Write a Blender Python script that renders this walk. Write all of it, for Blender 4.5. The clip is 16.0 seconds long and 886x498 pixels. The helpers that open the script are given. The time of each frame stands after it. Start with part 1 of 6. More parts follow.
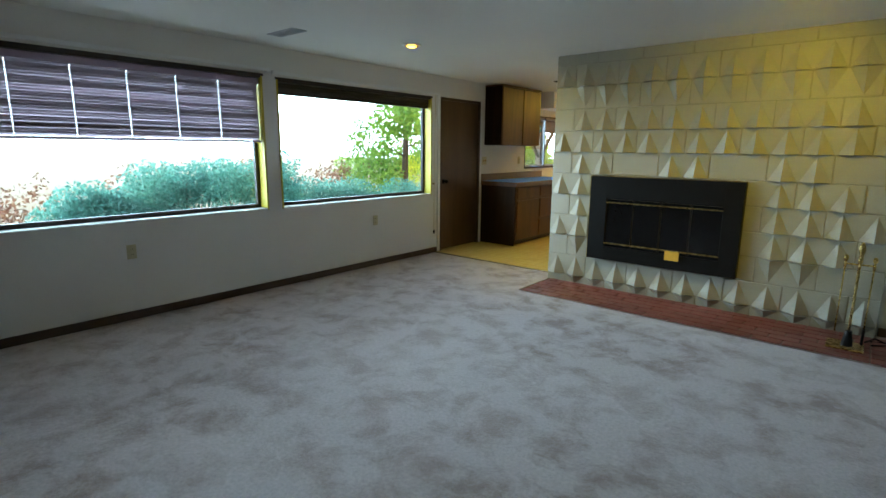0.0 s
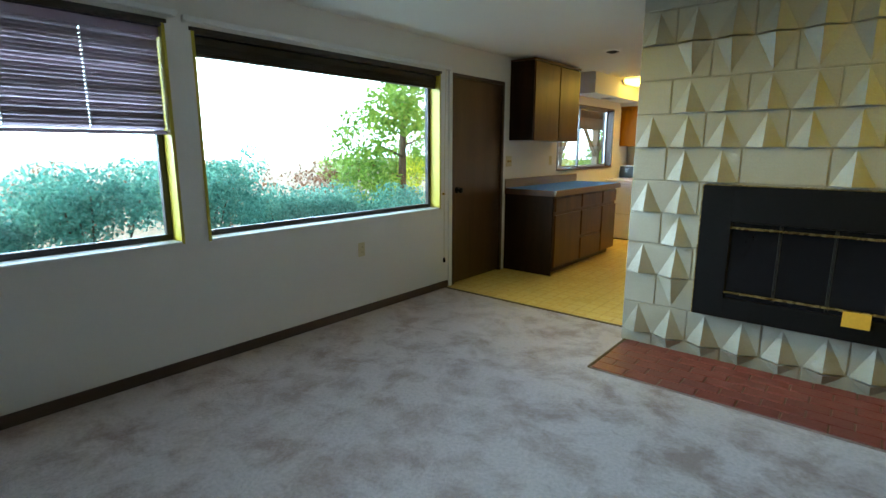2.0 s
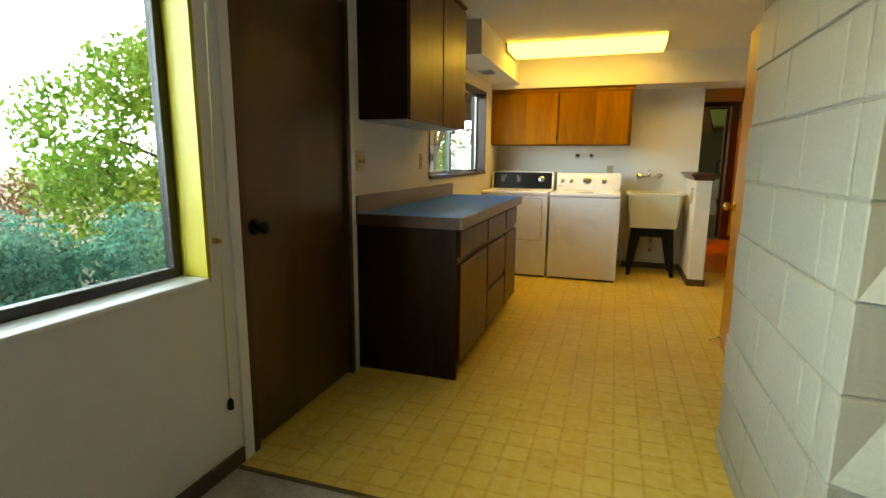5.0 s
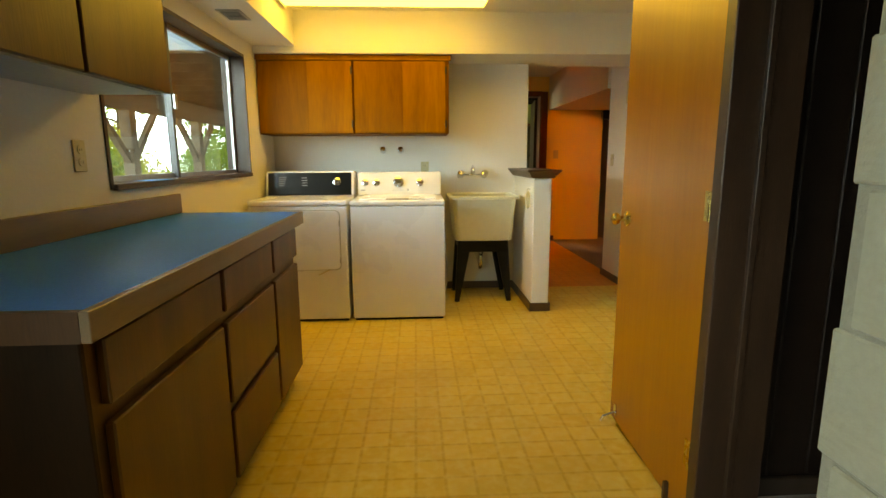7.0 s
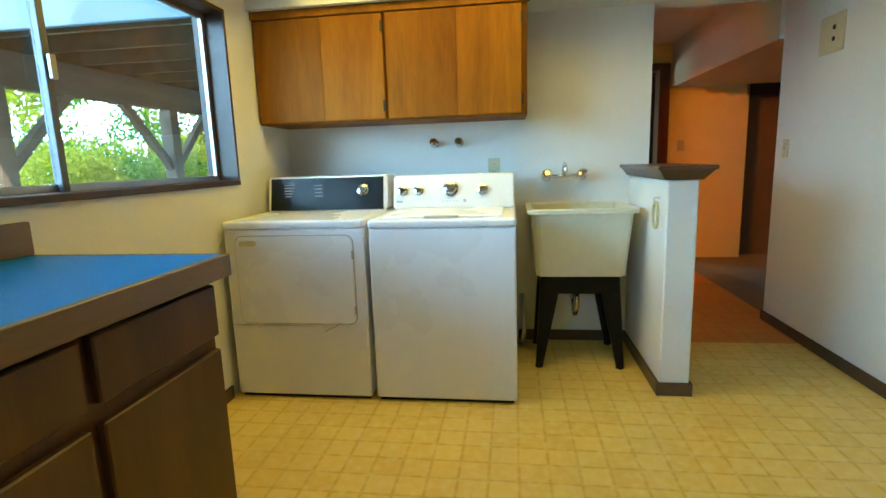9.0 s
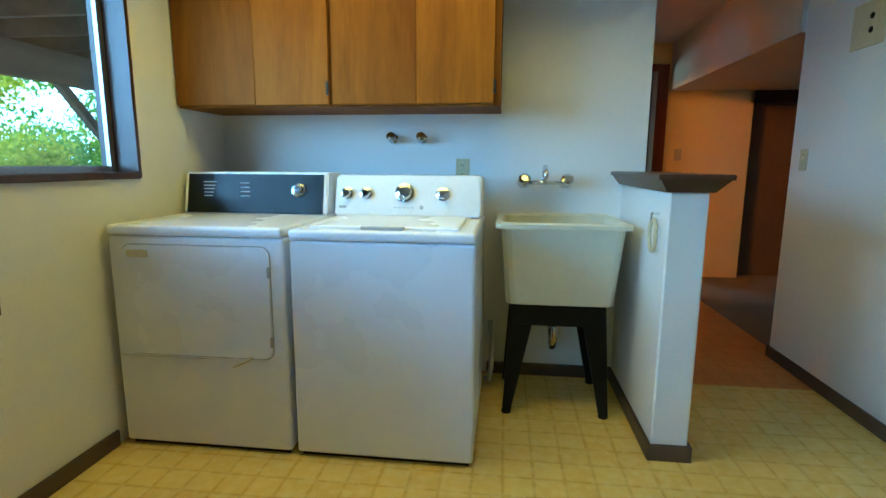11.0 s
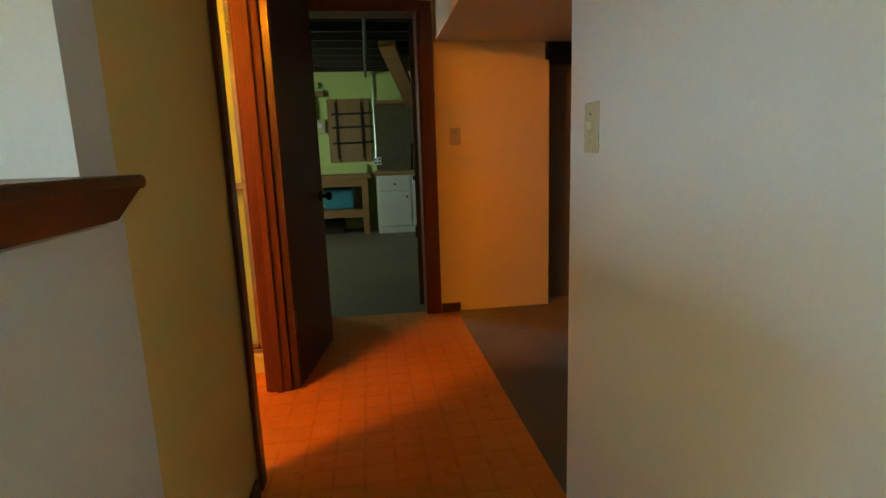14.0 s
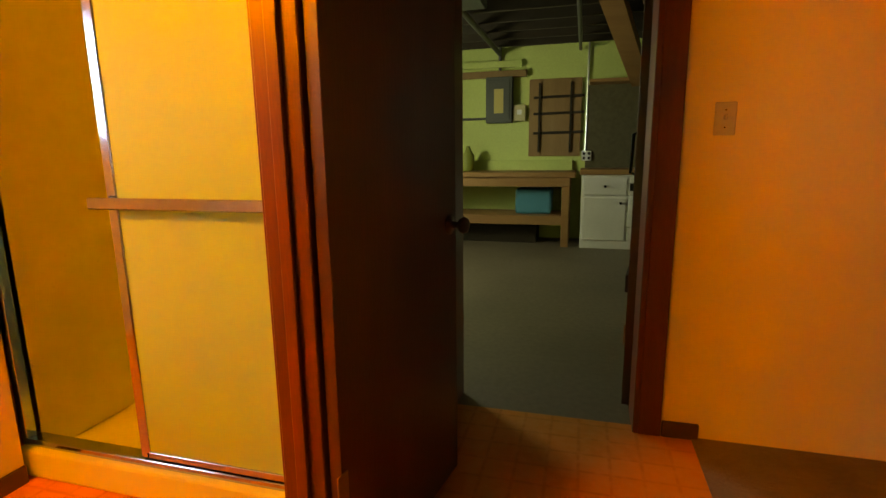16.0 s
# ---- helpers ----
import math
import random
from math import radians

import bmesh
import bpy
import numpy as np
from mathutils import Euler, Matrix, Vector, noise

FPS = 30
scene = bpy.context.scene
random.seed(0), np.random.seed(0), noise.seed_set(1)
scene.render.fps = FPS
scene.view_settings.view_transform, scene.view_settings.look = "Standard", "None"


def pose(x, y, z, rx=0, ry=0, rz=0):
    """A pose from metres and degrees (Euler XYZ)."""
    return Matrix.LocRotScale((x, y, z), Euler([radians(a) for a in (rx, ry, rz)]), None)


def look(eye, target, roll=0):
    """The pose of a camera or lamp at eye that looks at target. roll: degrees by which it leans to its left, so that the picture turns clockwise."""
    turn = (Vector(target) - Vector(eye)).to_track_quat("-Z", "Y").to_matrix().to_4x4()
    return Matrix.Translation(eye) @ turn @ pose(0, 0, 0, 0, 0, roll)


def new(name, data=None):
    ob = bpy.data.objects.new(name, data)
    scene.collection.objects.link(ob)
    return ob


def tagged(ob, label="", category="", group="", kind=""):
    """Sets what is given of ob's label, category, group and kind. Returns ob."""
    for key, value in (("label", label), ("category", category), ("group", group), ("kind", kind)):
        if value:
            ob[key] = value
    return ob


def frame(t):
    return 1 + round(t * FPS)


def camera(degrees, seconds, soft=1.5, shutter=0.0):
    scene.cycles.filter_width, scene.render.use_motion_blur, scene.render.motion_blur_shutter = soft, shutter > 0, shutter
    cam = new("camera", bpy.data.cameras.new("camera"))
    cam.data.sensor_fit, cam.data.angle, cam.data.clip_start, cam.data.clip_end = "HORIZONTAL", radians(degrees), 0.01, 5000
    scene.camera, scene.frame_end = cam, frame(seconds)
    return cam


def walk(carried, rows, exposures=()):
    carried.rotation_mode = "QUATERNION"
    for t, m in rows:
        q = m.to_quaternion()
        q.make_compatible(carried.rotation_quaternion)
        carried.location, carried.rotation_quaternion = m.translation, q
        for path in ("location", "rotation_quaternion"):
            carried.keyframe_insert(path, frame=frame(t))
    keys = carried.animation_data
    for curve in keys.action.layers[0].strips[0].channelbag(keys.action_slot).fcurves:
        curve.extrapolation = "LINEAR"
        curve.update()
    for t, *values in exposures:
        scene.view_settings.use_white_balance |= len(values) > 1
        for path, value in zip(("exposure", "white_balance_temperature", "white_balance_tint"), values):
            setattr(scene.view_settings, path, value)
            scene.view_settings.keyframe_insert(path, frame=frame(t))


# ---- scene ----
cam = camera(82.0, 16.0)
PATH = [
    (0, (-0.095, 2.847, 1.392), (-1.357, 4.349, 1.004), 0.51),
    (0.5, (-0.451, 3.143, 1.387), (-1.762, 4.603, 0.997), 0.57),
    (1, (-0.776, 3.455, 1.384), (-2.065, 4.932, 0.987), 0.33),
    (1.5, (-1.084, 3.814, 1.387), (-2.357, 5.307, 0.998), 0.11),
    (2, (-1.462, 4.216, 1.355), (-2.715, 5.726, 0.968), 0.10),
    (2.5, (-1.809, 4.596, 1.339), (-3.000, 6.154, 0.946), 0.33),
    (3, (-2.151, 4.989, 1.302), (-3.306, 6.576, 0.920), -0.06),
    (3.5, (-2.411, 5.338, 1.283), (-3.459, 6.998, 0.900), -0.02),
    (3.7, (-2.577, 5.458, 1.259), (-3.512, 7.190, 0.901), 0.40),
    (6, (-3.289, 7.379, 1.221), (-3.701, 9.302, 0.859), -0.24),
    (6.5, (-3.311, 7.777, 1.206), (-3.435, 9.740, 0.842), -0.22),
    (7, (-3.344, 8.109, 1.193), (-3.242, 10.075, 0.844), -0.31),
    (7.5, (-3.216, 8.476, 1.185), (-3.072, 10.441, 0.846), -0.86),
    (8, (-3.139, 8.805, 1.166), (-3.020, 10.772, 0.829), -1.26),
    (8.5, (-3.062, 9.127, 1.161), (-3.176, 11.096, 0.829), -2.12),
    (9, (-3.152, 9.504, 1.159), (-3.424, 11.456, 0.820), -1.84),
    (9.2, (-3.171, 9.574, 1.148), (-3.479, 11.524, 0.828), -1.59),
    (11.3, (-2.966, 10.163, 1.131), (-3.158, 12.127, 0.800), 1.45),
    (11.5, (-2.859, 10.269, 1.123), (-2.885, 12.241, 0.790), 1.13),
    (12, (-2.650, 10.557, 1.148), (-2.346, 12.504, 0.803), 0.52),
    (12.5, (-2.525, 10.856, 1.143), (-1.997, 12.752, 0.785), 0.04),
    (13, (-2.347, 11.161, 1.145), (-1.717, 13.025, 0.786), -0.11),
    (13.5, (-2.112, 11.557, 1.131), (-1.598, 13.458, 0.781), -0.59),
    (14, (-1.943, 11.929, 1.119), (-1.670, 13.877, 0.759), -1.93),
    (14.5, (-1.780, 12.338, 1.132), (-1.723, 14.303, 0.766), -1.92),
    (15, (-1.718, 12.711, 1.140), (-1.923, 14.666, 0.775), -1.89),
    (15.5, (-1.756, 13.060, 1.142), (-2.146, 14.987, 0.774), -1.22),
    (16, (-1.814, 13.397, 1.142), (-2.334, 15.292, 0.767), -0.69),
]
walk(cam, [(t, look(eye, target, roll)) for t, eye, target, roll in PATH], [(0.0, 0.5, 7400, 17), (2.0, 0.5, 7200, 16), (3.5, 0.4, 6900, 15), (6.0, 0.15, 12000, 16), (7.5, 0.25, 10500, 12), (8.5, 0.35, 7300, 6), (9.0, 0.4, 5900, 2), (11.5, 0.0, 4750, 0), (12.5, -0.08, 4750, 0), (14.0, 0.1, 6500, 5), (15.0, 0.25, 10700, 12), (16.0, 0.4, 9900, 12)])
W_BATH, SKY, SUN, W_SHOP, TUBE, CAN, BATH, SKY_GLOW = 3.5, 0.15, 4.5, 40.0, 6.3, 38.0, 60.0, 12.0

# ---- world, sun, window light ----
world = bpy.data.worlds.new("sky")
scene.world = world
world.use_nodes = True
wn = world.node_tree
sky = wn.nodes.new("ShaderNodeTexSky")
sky.sky_type = 'NISHITA'
sky.sun_disc = False
sky.sun_elevation, sky.sun_rotation = radians(52), radians(118)
sky.air_density, sky.dust_density, sky.ozone_density = 1.0, 1.6, 1.0
back = wn.nodes["Background"]
back.inputs["Strength"].default_value = SKY
wn.links.new(sky.outputs[0], back.inputs[0])

sun = new("sun", bpy.data.lights.new("sun", 'SUN'))
sun.data.energy, sun.data.angle, sun.data.color = SUN, radians(0.55), (1.0, 0.93, 0.82)
sun.matrix_world = look((12, -8, 18), (0, 0, 0))


def area_lamp(name, eye, target, w, h, watts, colour):
    d = bpy.data.lights.new(name, 'AREA')
    d.shape, d.size, d.size_y, d.energy, d.color = 'RECTANGLE', w, h, watts, colour
    o = new(name, d)
    o.matrix_world = look(eye, target)
    return o


# daylight in the opening of the workshop's window
area_lamp("daylight_window", (-4.70, 17.9, 1.58), (-3.0, 17.9, 1.4), 1.1, 0.7, W_SHOP, (0.76, 0.92, 0.72))

# daylight in the opening of the bathroom's window
area_lamp("daylight_bath_window", (-4.70, 13.3, 1.6), (-3.0, 14.0, 1.3), 0.55, 0.65, W_BATH, (0.72, 0.88, 1.0))

# ---- materials ----


def mat(name, colour, rough=0.6, metal=0.0, fine=(60.0, 0.10), broad=(2.5, 0.10), bump=0.0, bump_scale=120.0, coat=0.0, shift=None, vary=0.0, stretch=(1, 1, 1), spec=0.5):
    m = bpy.data.materials.new(name)
    m.use_nodes = True
    nt = m.node_tree
    n, lk = nt.nodes, nt.links
    b = n["Principled BSDF"]
    b.inputs["Roughness"].default_value, b.inputs["Metallic"].default_value = rough, metal
    b.inputs["Coat Weight"].default_value = coat
    b.inputs["Specular IOR Level"].default_value = spec
    tc = n.new("ShaderNodeTexCoord")
    mp = n.new("ShaderNodeMapping")
    mp.inputs["Scale"].default_value = stretch
    lk.new(tc.outputs["Object"], mp.inputs[0])
    out = n.new("ShaderNodeRGB")
    out.outputs[0].default_value = (*colour, 1)
    col = out.outputs[0]
    other = shift or tuple(c * 0.55 for c in colour)
    for k, (scale, amount) in enumerate((broad, fine)):
        if amount <= 0:
            continue
        t = n.new("ShaderNodeTexNoise")
        t.inputs["Scale"].default_value, t.inputs["Detail"].default_value = scale, 5.0
        lk.new(mp.outputs[0], t.inputs["Vector"])
        r = n.new("ShaderNodeMapRange")
        r.inputs[1].default_value, r.inputs[2].default_value = 0.35, 0.7
        r.inputs[3].default_value, r.inputs[4].default_value = 0.0, amount * (2.2 if k == 0 else 2.0)
        lk.new(t.outputs[0], r.inputs[0])
        mx = n.new("ShaderNodeMixRGB")
        mx.inputs[2].default_value = (*other, 1)
        lk.new(r.outputs[0], mx.inputs[0])
        lk.new(col, mx.inputs[1])
        col = mx.outputs[0]
        if k == 1 or fine[1] <= 0:
            rr = n.new("ShaderNodeMapRange")
            rr.inputs[3].default_value, rr.inputs[4].default_value = max(0.03, rough - 0.08), min(1.0, rough + 0.10)
            lk.new(t.outputs[0], rr.inputs[0])
            lk.new(rr.outputs[0], b.inputs["Roughness"])
    if vary > 0:
        oi = n.new("ShaderNodeObjectInfo")
        hs = n.new("ShaderNodeHueSaturation")
        vr = n.new("ShaderNodeMapRange")
        vr.inputs[3].default_value, vr.inputs[4].default_value = 1 - vary, 1 + vary
        lk.new(oi.outputs["Random"], vr.inputs[0])
        lk.new(vr.outputs[0], hs.inputs["Value"])
        lk.new(col, hs.inputs["Color"])
        col = hs.outputs[0]
    lk.new(col, b.inputs["Base Color"])
    if bump > 0:
        t = n.new("ShaderNodeTexNoise")
        t.inputs["Scale"].default_value, t.inputs["Detail"].default_value = bump_scale, 4.0
        lk.new(mp.outputs[0], t.inputs["Vector"])
        bp = n.new("ShaderNodeBump")
        bp.inputs["Strength"].default_value, bp.inputs["Distance"].default_value = bump, 0.01
        lk.new(t.outputs[0], bp.inputs["Height"])
        lk.new(bp.outputs[0], b.inputs["Normal"])
    return m


def wood(name, light, dark, rough=0.4, along='Z', scale=5.0, coat=0.15, vary=0.06, ring=0.5):
    """Wood with long grain, broad figure and pores."""
    m = bpy.data.materials.new(name)
    m.use_nodes = True
    nt = m.node_tree
    n, lk = nt.nodes, nt.links
    b = n["Principled BSDF"]
    b.inputs["Roughness"].default_value, b.inputs["Coat Weight"].default_value, b.inputs["Coat Roughness"].default_value = rough, coat, 0.25
    tc = n.new("ShaderNodeTexCoord")
    oi = n.new("ShaderNodeObjectInfo")
    off = n.new("ShaderNodeVectorMath")
    off.operation = 'ADD'
    sc = n.new("ShaderNodeMath")
    sc.operation = 'MULTIPLY'
    sc.inputs[1].default_value = 17.0
    lk.new(oi.outputs["Random"], sc.inputs[0])
    lk.new(tc.outputs["Object"], off.inputs[0])
    lk.new(sc.outputs[0], off.inputs[1])
    mp = n.new("ShaderNodeMapping")
    s = {'X': (0.12, 1, 1), 'Y': (1, 0.12, 1), 'Z': (1, 1, 0.12)}[along]
    mp.inputs["Scale"].default_value = [c * scale for c in s]
    lk.new(off.outputs[0], mp.inputs[0])
    t1 = n.new("ShaderNodeTexNoise")
    t1.inputs["Scale"].default_value, t1.inputs["Detail"].default_value, t1.inputs["Distortion"].default_value = 1.2, 6.0, ring
    t2 = n.new("ShaderNodeTexNoise")
    t2.inputs["Scale"].default_value, t2.inputs["Detail"].default_value = 22.0, 4.0
    for t in (t1, t2):
        lk.new(mp.outputs[0], t.inputs["Vector"])
    add = n.new("ShaderNodeMath")
    add.operation = 'MULTIPLY_ADD'
    add.inputs[1].default_value = 0.35
    lk.new(t2.outputs[0], add.inputs[0])
    lk.new(t1.outputs[0], add.inputs[2])
    cr = n.new("ShaderNodeValToRGB")
    cr.color_ramp.elements[0].position, cr.color_ramp.elements[1].position = 0.45, 0.92
    cr.color_ramp.elements[0].color, cr.color_ramp.elements[1].color = (*dark, 1), (*light, 1)
    lk.new(add.outputs[0], cr.inputs[0])
    hs = n.new("ShaderNodeHueSaturation")
    vr = n.new("ShaderNodeMapRange")
    vr.inputs[3].default_value, vr.inputs[4].default_value = 1 - vary, 1 + vary
    lk.new(oi.outputs["Random"], vr.inputs[0])
    lk.new(vr.outputs[0], hs.inputs["Value"])
    lk.new(cr.outputs[0], hs.inputs["Color"])
    lk.new(hs.outputs[0], b.inputs["Base Color"])
    bp = n.new("ShaderNodeBump")
    bp.inputs["Strength"].default_value, bp.inputs["Distance"].default_value = 0.12, 0.004
    lk.new(t2.outputs[0], bp.inputs["Height"])
    lk.new(bp.outputs[0], b.inputs["Normal"])
    return m


def carpet_material(name, base, light, dark):
    m = bpy.data.materials.new(name)
    m.use_nodes = True
    nt = m.node_tree
    n, lk = nt.nodes, nt.links
    b = n["Principled BSDF"]
    b.inputs["Roughness"].default_value = 0.95
    b.inputs["Sheen Weight"].default_value = 0.25
    tc = n.new("ShaderNodeTexCoord")
    # brushed patches of the pile
    warp = n.new("ShaderNodeTexNoise")
    warp.inputs["Scale"].default_value, warp.inputs["Detail"].default_value, warp.inputs["Distortion"].default_value = 3.8, 10.0, 0.3
    warp.inputs["Roughness"].default_value = 0.66
    lk.new(tc.outputs["Object"], warp.inputs["Vector"])
    c1 = n.new("ShaderNodeValToRGB")
    c1.color_ramp.elements[0].position, c1.color_ramp.elements[1].position = 0.38, 0.55
    c1.color_ramp.elements[0].color, c1.color_ramp.elements[1].color = (*dark, 1), (*base, 1)
    lk.new(warp.outputs[0], c1.inputs[0])
    big = n.new("ShaderNodeTexNoise")
    big.inputs["Scale"].default_value, big.inputs["Detail"].default_value = 0.7, 3.0
    lk.new(tc.outputs["Object"], big.inputs["Vector"])
    m1 = n.new("ShaderNodeMixRGB")
    m1.inputs[2].default_value = (*light, 1)
    r = n.new("ShaderNodeMapRange")
    r.inputs[1].default_value, r.inputs[2].default_value, r.inputs[4].default_value = 0.4, 0.7, 0.6
    lk.new(big.outputs[0], r.inputs[0])
    lk.new(r.outputs[0], m1.inputs[0])
    lk.new(c1.outputs[0], m1.inputs[1])
    tuft = n.new("ShaderNodeTexNoise")
    tuft.inputs["Scale"].default_value, tuft.inputs["Detail"].default_value, tuft.inputs["Roughness"].default_value = 55.0, 6.0, 0.75
    lk.new(tc.outputs["Object"], tuft.inputs["Vector"])
    m2 = n.new("ShaderNodeMixRGB")
    m2.blend_type = 'MULTIPLY'
    m2.inputs[0].default_value = 0.55
    c2 = n.new("ShaderNodeValToRGB")
    c2.color_ramp.elements[0].position, c2.color_ramp.elements[1].position = 0.3, 0.62
    c2.color_ramp.elements[0].color, c2.color_ramp.elements[1].color = (0.45, 0.43, 0.42, 1), (1, 1, 1, 1)
    lk.new(tuft.outputs[0], c2.inputs[0])
    lk.new(m1.outputs[0], m2.inputs[1])
    lk.new(c2.outputs[0], m2.inputs[2])
    lk.new(m2.outputs[0], b.inputs["Base Color"])
    hsum = n.new("ShaderNodeMath")
    hsum.operation = 'MULTIPLY_ADD'
    hsum.inputs[1].default_value = 0.6
    lk.new(tuft.outputs[0], hsum.inputs[0])
    lk.new(warp.outputs[0], hsum.inputs[2])
    bp = n.new("ShaderNodeBump")
    bp.inputs["Strength"].default_value, bp.inputs["Distance"].default_value = 0.9, 0.02
    lk.new(hsum.outputs[0], bp.inputs["Height"])
    lk.new(bp.outputs[0], b.inputs["Normal"])
    return m


def vinyl_material(name, tint=(1, 1, 1)):
    """Sheet vinyl printed with small squares and a paler joint."""
    m = bpy.data.materials.new(name)
    m.use_nodes = True
    nt = m.node_tree
    n, lk = nt.nodes, nt.links
    b = n["Principled BSDF"]
    b.inputs["Roughness"].default_value = 0.33
    tc = n.new("ShaderNodeTexCoord")
    br = n.new("ShaderNodeTexBrick")
    br.offset = 0.0
    br.inputs["Color1"].default_value = (0.80, 0.54, 0.10, 1)
    br.inputs["Color2"].default_value = (0.86, 0.62, 0.15, 1)
    br.inputs["Mortar"].default_value = (0.70, 0.44, 0.06, 1)
    br.inputs["Scale"].default_value, br.inputs["Mortar Size"].default_value = 1.0, 0.010
    br.inputs["Mortar Smooth"].default_value = 0.8
    br.inputs["Brick Width"].default_value = br.inputs["Row Height"].default_value = 0.112
    lk.new(tc.outputs["Object"], br.inputs["Vector"])
    t = n.new("ShaderNodeTexNoise")
    t.inputs["Scale"].default_value, t.inputs["Detail"].default_value = 24.0, 6.0
    lk.new(tc.outputs["Object"], t.inputs["Vector"])
    t2 = n.new("ShaderNodeTexNoise")
    t2.inputs["Scale"].default_value, t2.inputs["Detail"].default_value = 1.6, 4.0
    lk.new(tc.outputs["Object"], t2.inputs["Vector"])
    mx = n.new("ShaderNodeMixRGB")
    mx.inputs[2].default_value = (0.88, 0.70, 0.26, 1)
    r = n.new("ShaderNodeMapRange")
    r.inputs[1].default_value, r.inputs[2].default_value, r.inputs[4].default_value = 0.42, 0.68, 0.7
    lk.new(t.outputs[0], r.inputs[0])
    lk.new(r.outputs[0], mx.inputs[0])
    lk.new(br.outputs[0], mx.inputs[1])
    mx2 = n.new("ShaderNodeMixRGB")
    mx2.inputs[2].default_value = (0.60, 0.38, 0.09, 1)
    r2 = n.new("ShaderNodeMapRange")
    r2.inputs[1].default_value, r2.inputs[2].default_value, r2.inputs[4].default_value = 0.5, 0.75, 0.35
    lk.new(t2.outputs[0], r2.inputs[0])
    lk.new(r2.outputs[0], mx2.inputs[0])
    lk.new(mx.outputs[0], mx2.inputs[1])
    tn = n.new("ShaderNodeMixRGB")
    tn.blend_type = 'MULTIPLY'
    tn.inputs[0].default_value = 1.0
    tn.inputs[2].default_value = (*tint, 1)
    lk.new(mx2.outputs[0], tn.inputs[1])
    lk.new(tn.outputs[0], b.inputs["Base Color"])
    rr = n.new("ShaderNodeMapRange")
    rr.inputs[3].default_value, rr.inputs[4].default_value = 0.26, 0.48
    lk.new(t2.outputs[0], rr.inputs[0])
    lk.new(rr.outputs[0], b.inputs["Roughness"])
    bp = n.new("ShaderNodeBump")
    bp.inputs["Strength"].default_value, bp.inputs["Distance"].default_value = 0.15, 0.003
    lk.new(t.outputs[0], bp.inputs["Height"])
    lk.new(bp.outputs[0], b.inputs["Normal"])
    return m


def glow(name, colour, strength):
    m = bpy.data.materials.new(name)
    m.use_nodes = True
    b = m.node_tree.nodes["Principled BSDF"]
    b.inputs["Base Color"].default_value = (*colour, 1)
    b.inputs["Emission Color"].default_value = (*colour, 1)
    b.inputs["Emission Strength"].default_value = strength
    return m


def glass(name, rough=0.0, tint=(1, 1, 1)):
    m = bpy.data.materials.new(name)
    m.use_nodes = True
    b = m.node_tree.nodes["Principled BSDF"]
    b.inputs["Base Color"].default_value = (*tint, 1)
    b.inputs["Roughness"].default_value = rough
    b.inputs["Transmission Weight"].default_value = 1.0
    b.inputs["IOR"].default_value = 1.45
    return m


M_WALL = mat("painted_plaster", (0.76, 0.74, 0.70), 0.7, fine=(90, 0.03), broad=(1.3, 0.04), bump=0.10, bump_scale=70)
M_CEIL = mat("ceiling_paint", (0.76, 0.75, 0.71), 0.85, fine=(140, 0.05), broad=(1.1, 0.04), bump=0.25, bump_scale=160)
M_CARPET = carpet_material("cut_pile_carpet", (0.66, 0.56, 0.53), (0.73, 0.64, 0.62), (0.38, 0.265, 0.215))
M_CARPET_DARK = carpet_material("brown_carpet", (0.16, 0.12, 0.09), (0.20, 0.15, 0.11), (0.11, 0.08, 0.06))
M_HALLWALL = mat("peach_wall_paint", (0.90, 0.72, 0.30), 0.7, fine=(90, 0.03), broad=(1.3, 0.05), bump=0.10, bump_scale=70)
# wall paint yellowed to carry the hall's warm bounce light
M_WALL_WARM = mat("wall_paint_warm_bounce", (0.84, 0.62, 0.20), 0.7, fine=(90, 0.03), broad=(1.3, 0.05), bump=0.10, bump_scale=70)
M_VINYL = vinyl_material("sheet_vinyl")
# the same vinyl, reddened to carry the bathroom lamp's warm light
M_VINYL_WARM = vinyl_material("vinyl_warm_light", (0.80, 0.42, 0.35))
M_CONCRETE = mat("concrete_floor", (0.20, 0.165, 0.12), 0.55, fine=(30, 0.15), broad=(1.2, 0.25), bump=0.1)
M_BLOCK = mat("painted_block", (0.36, 0.345, 0.275), 0.5, fine=(85, 0.07), broad=(6, 0.05), bump=0.35, bump_scale=45, vary=0.025)
M_MORTAR = mat("painted_joint", (0.32, 0.305, 0.245), 0.7, fine=(60, 0.1), bump=0.3)
M_QUARRY = mat("quarry_tile", (0.23, 0.055, 0.04), 0.32, fine=(50, 0.15), broad=(5, 0.12), bump=0.08, vary=0.12)
M_GROUT = mat("grey_grout", (0.30, 0.22, 0.19), 0.85, fine=(80, 0.2), bump=0.2)
M_DOOR_DARK = wood("dark_stained_door", (0.085, 0.043, 0.022), (0.045, 0.021, 0.011), 0.38, 'Z', 6.0)
M_TRIM = wood("dark_stained_trim", (0.07, 0.033, 0.018), (0.035, 0.016, 0.009), 0.4, 'Z', 9.0)
M_BASE = wood("dark_baseboard", (0.085, 0.048, 0.032), (0.05, 0.028, 0.018), 0.45, 'Y', 9.0)
M_BIRCH = wood("birch_door", (0.47, 0.165, 0.008), (0.36, 0.11, 0.005), 0.32, 'Z', 2.2, coat=0.3)
M_ALDER = wood("alder_cabinet", (0.29, 0.115, 0.003), (0.16, 0.052, 0.002), 0.6, 'Z', 3.4, coat=0.0, vary=0.18, ring=1.6)
M_WALNUT = wood("walnut_laminate", (0.130, 0.046, 0.007), (0.060, 0.019, 0.003), 0.42, 'Z', 7.0, coat=0.05)
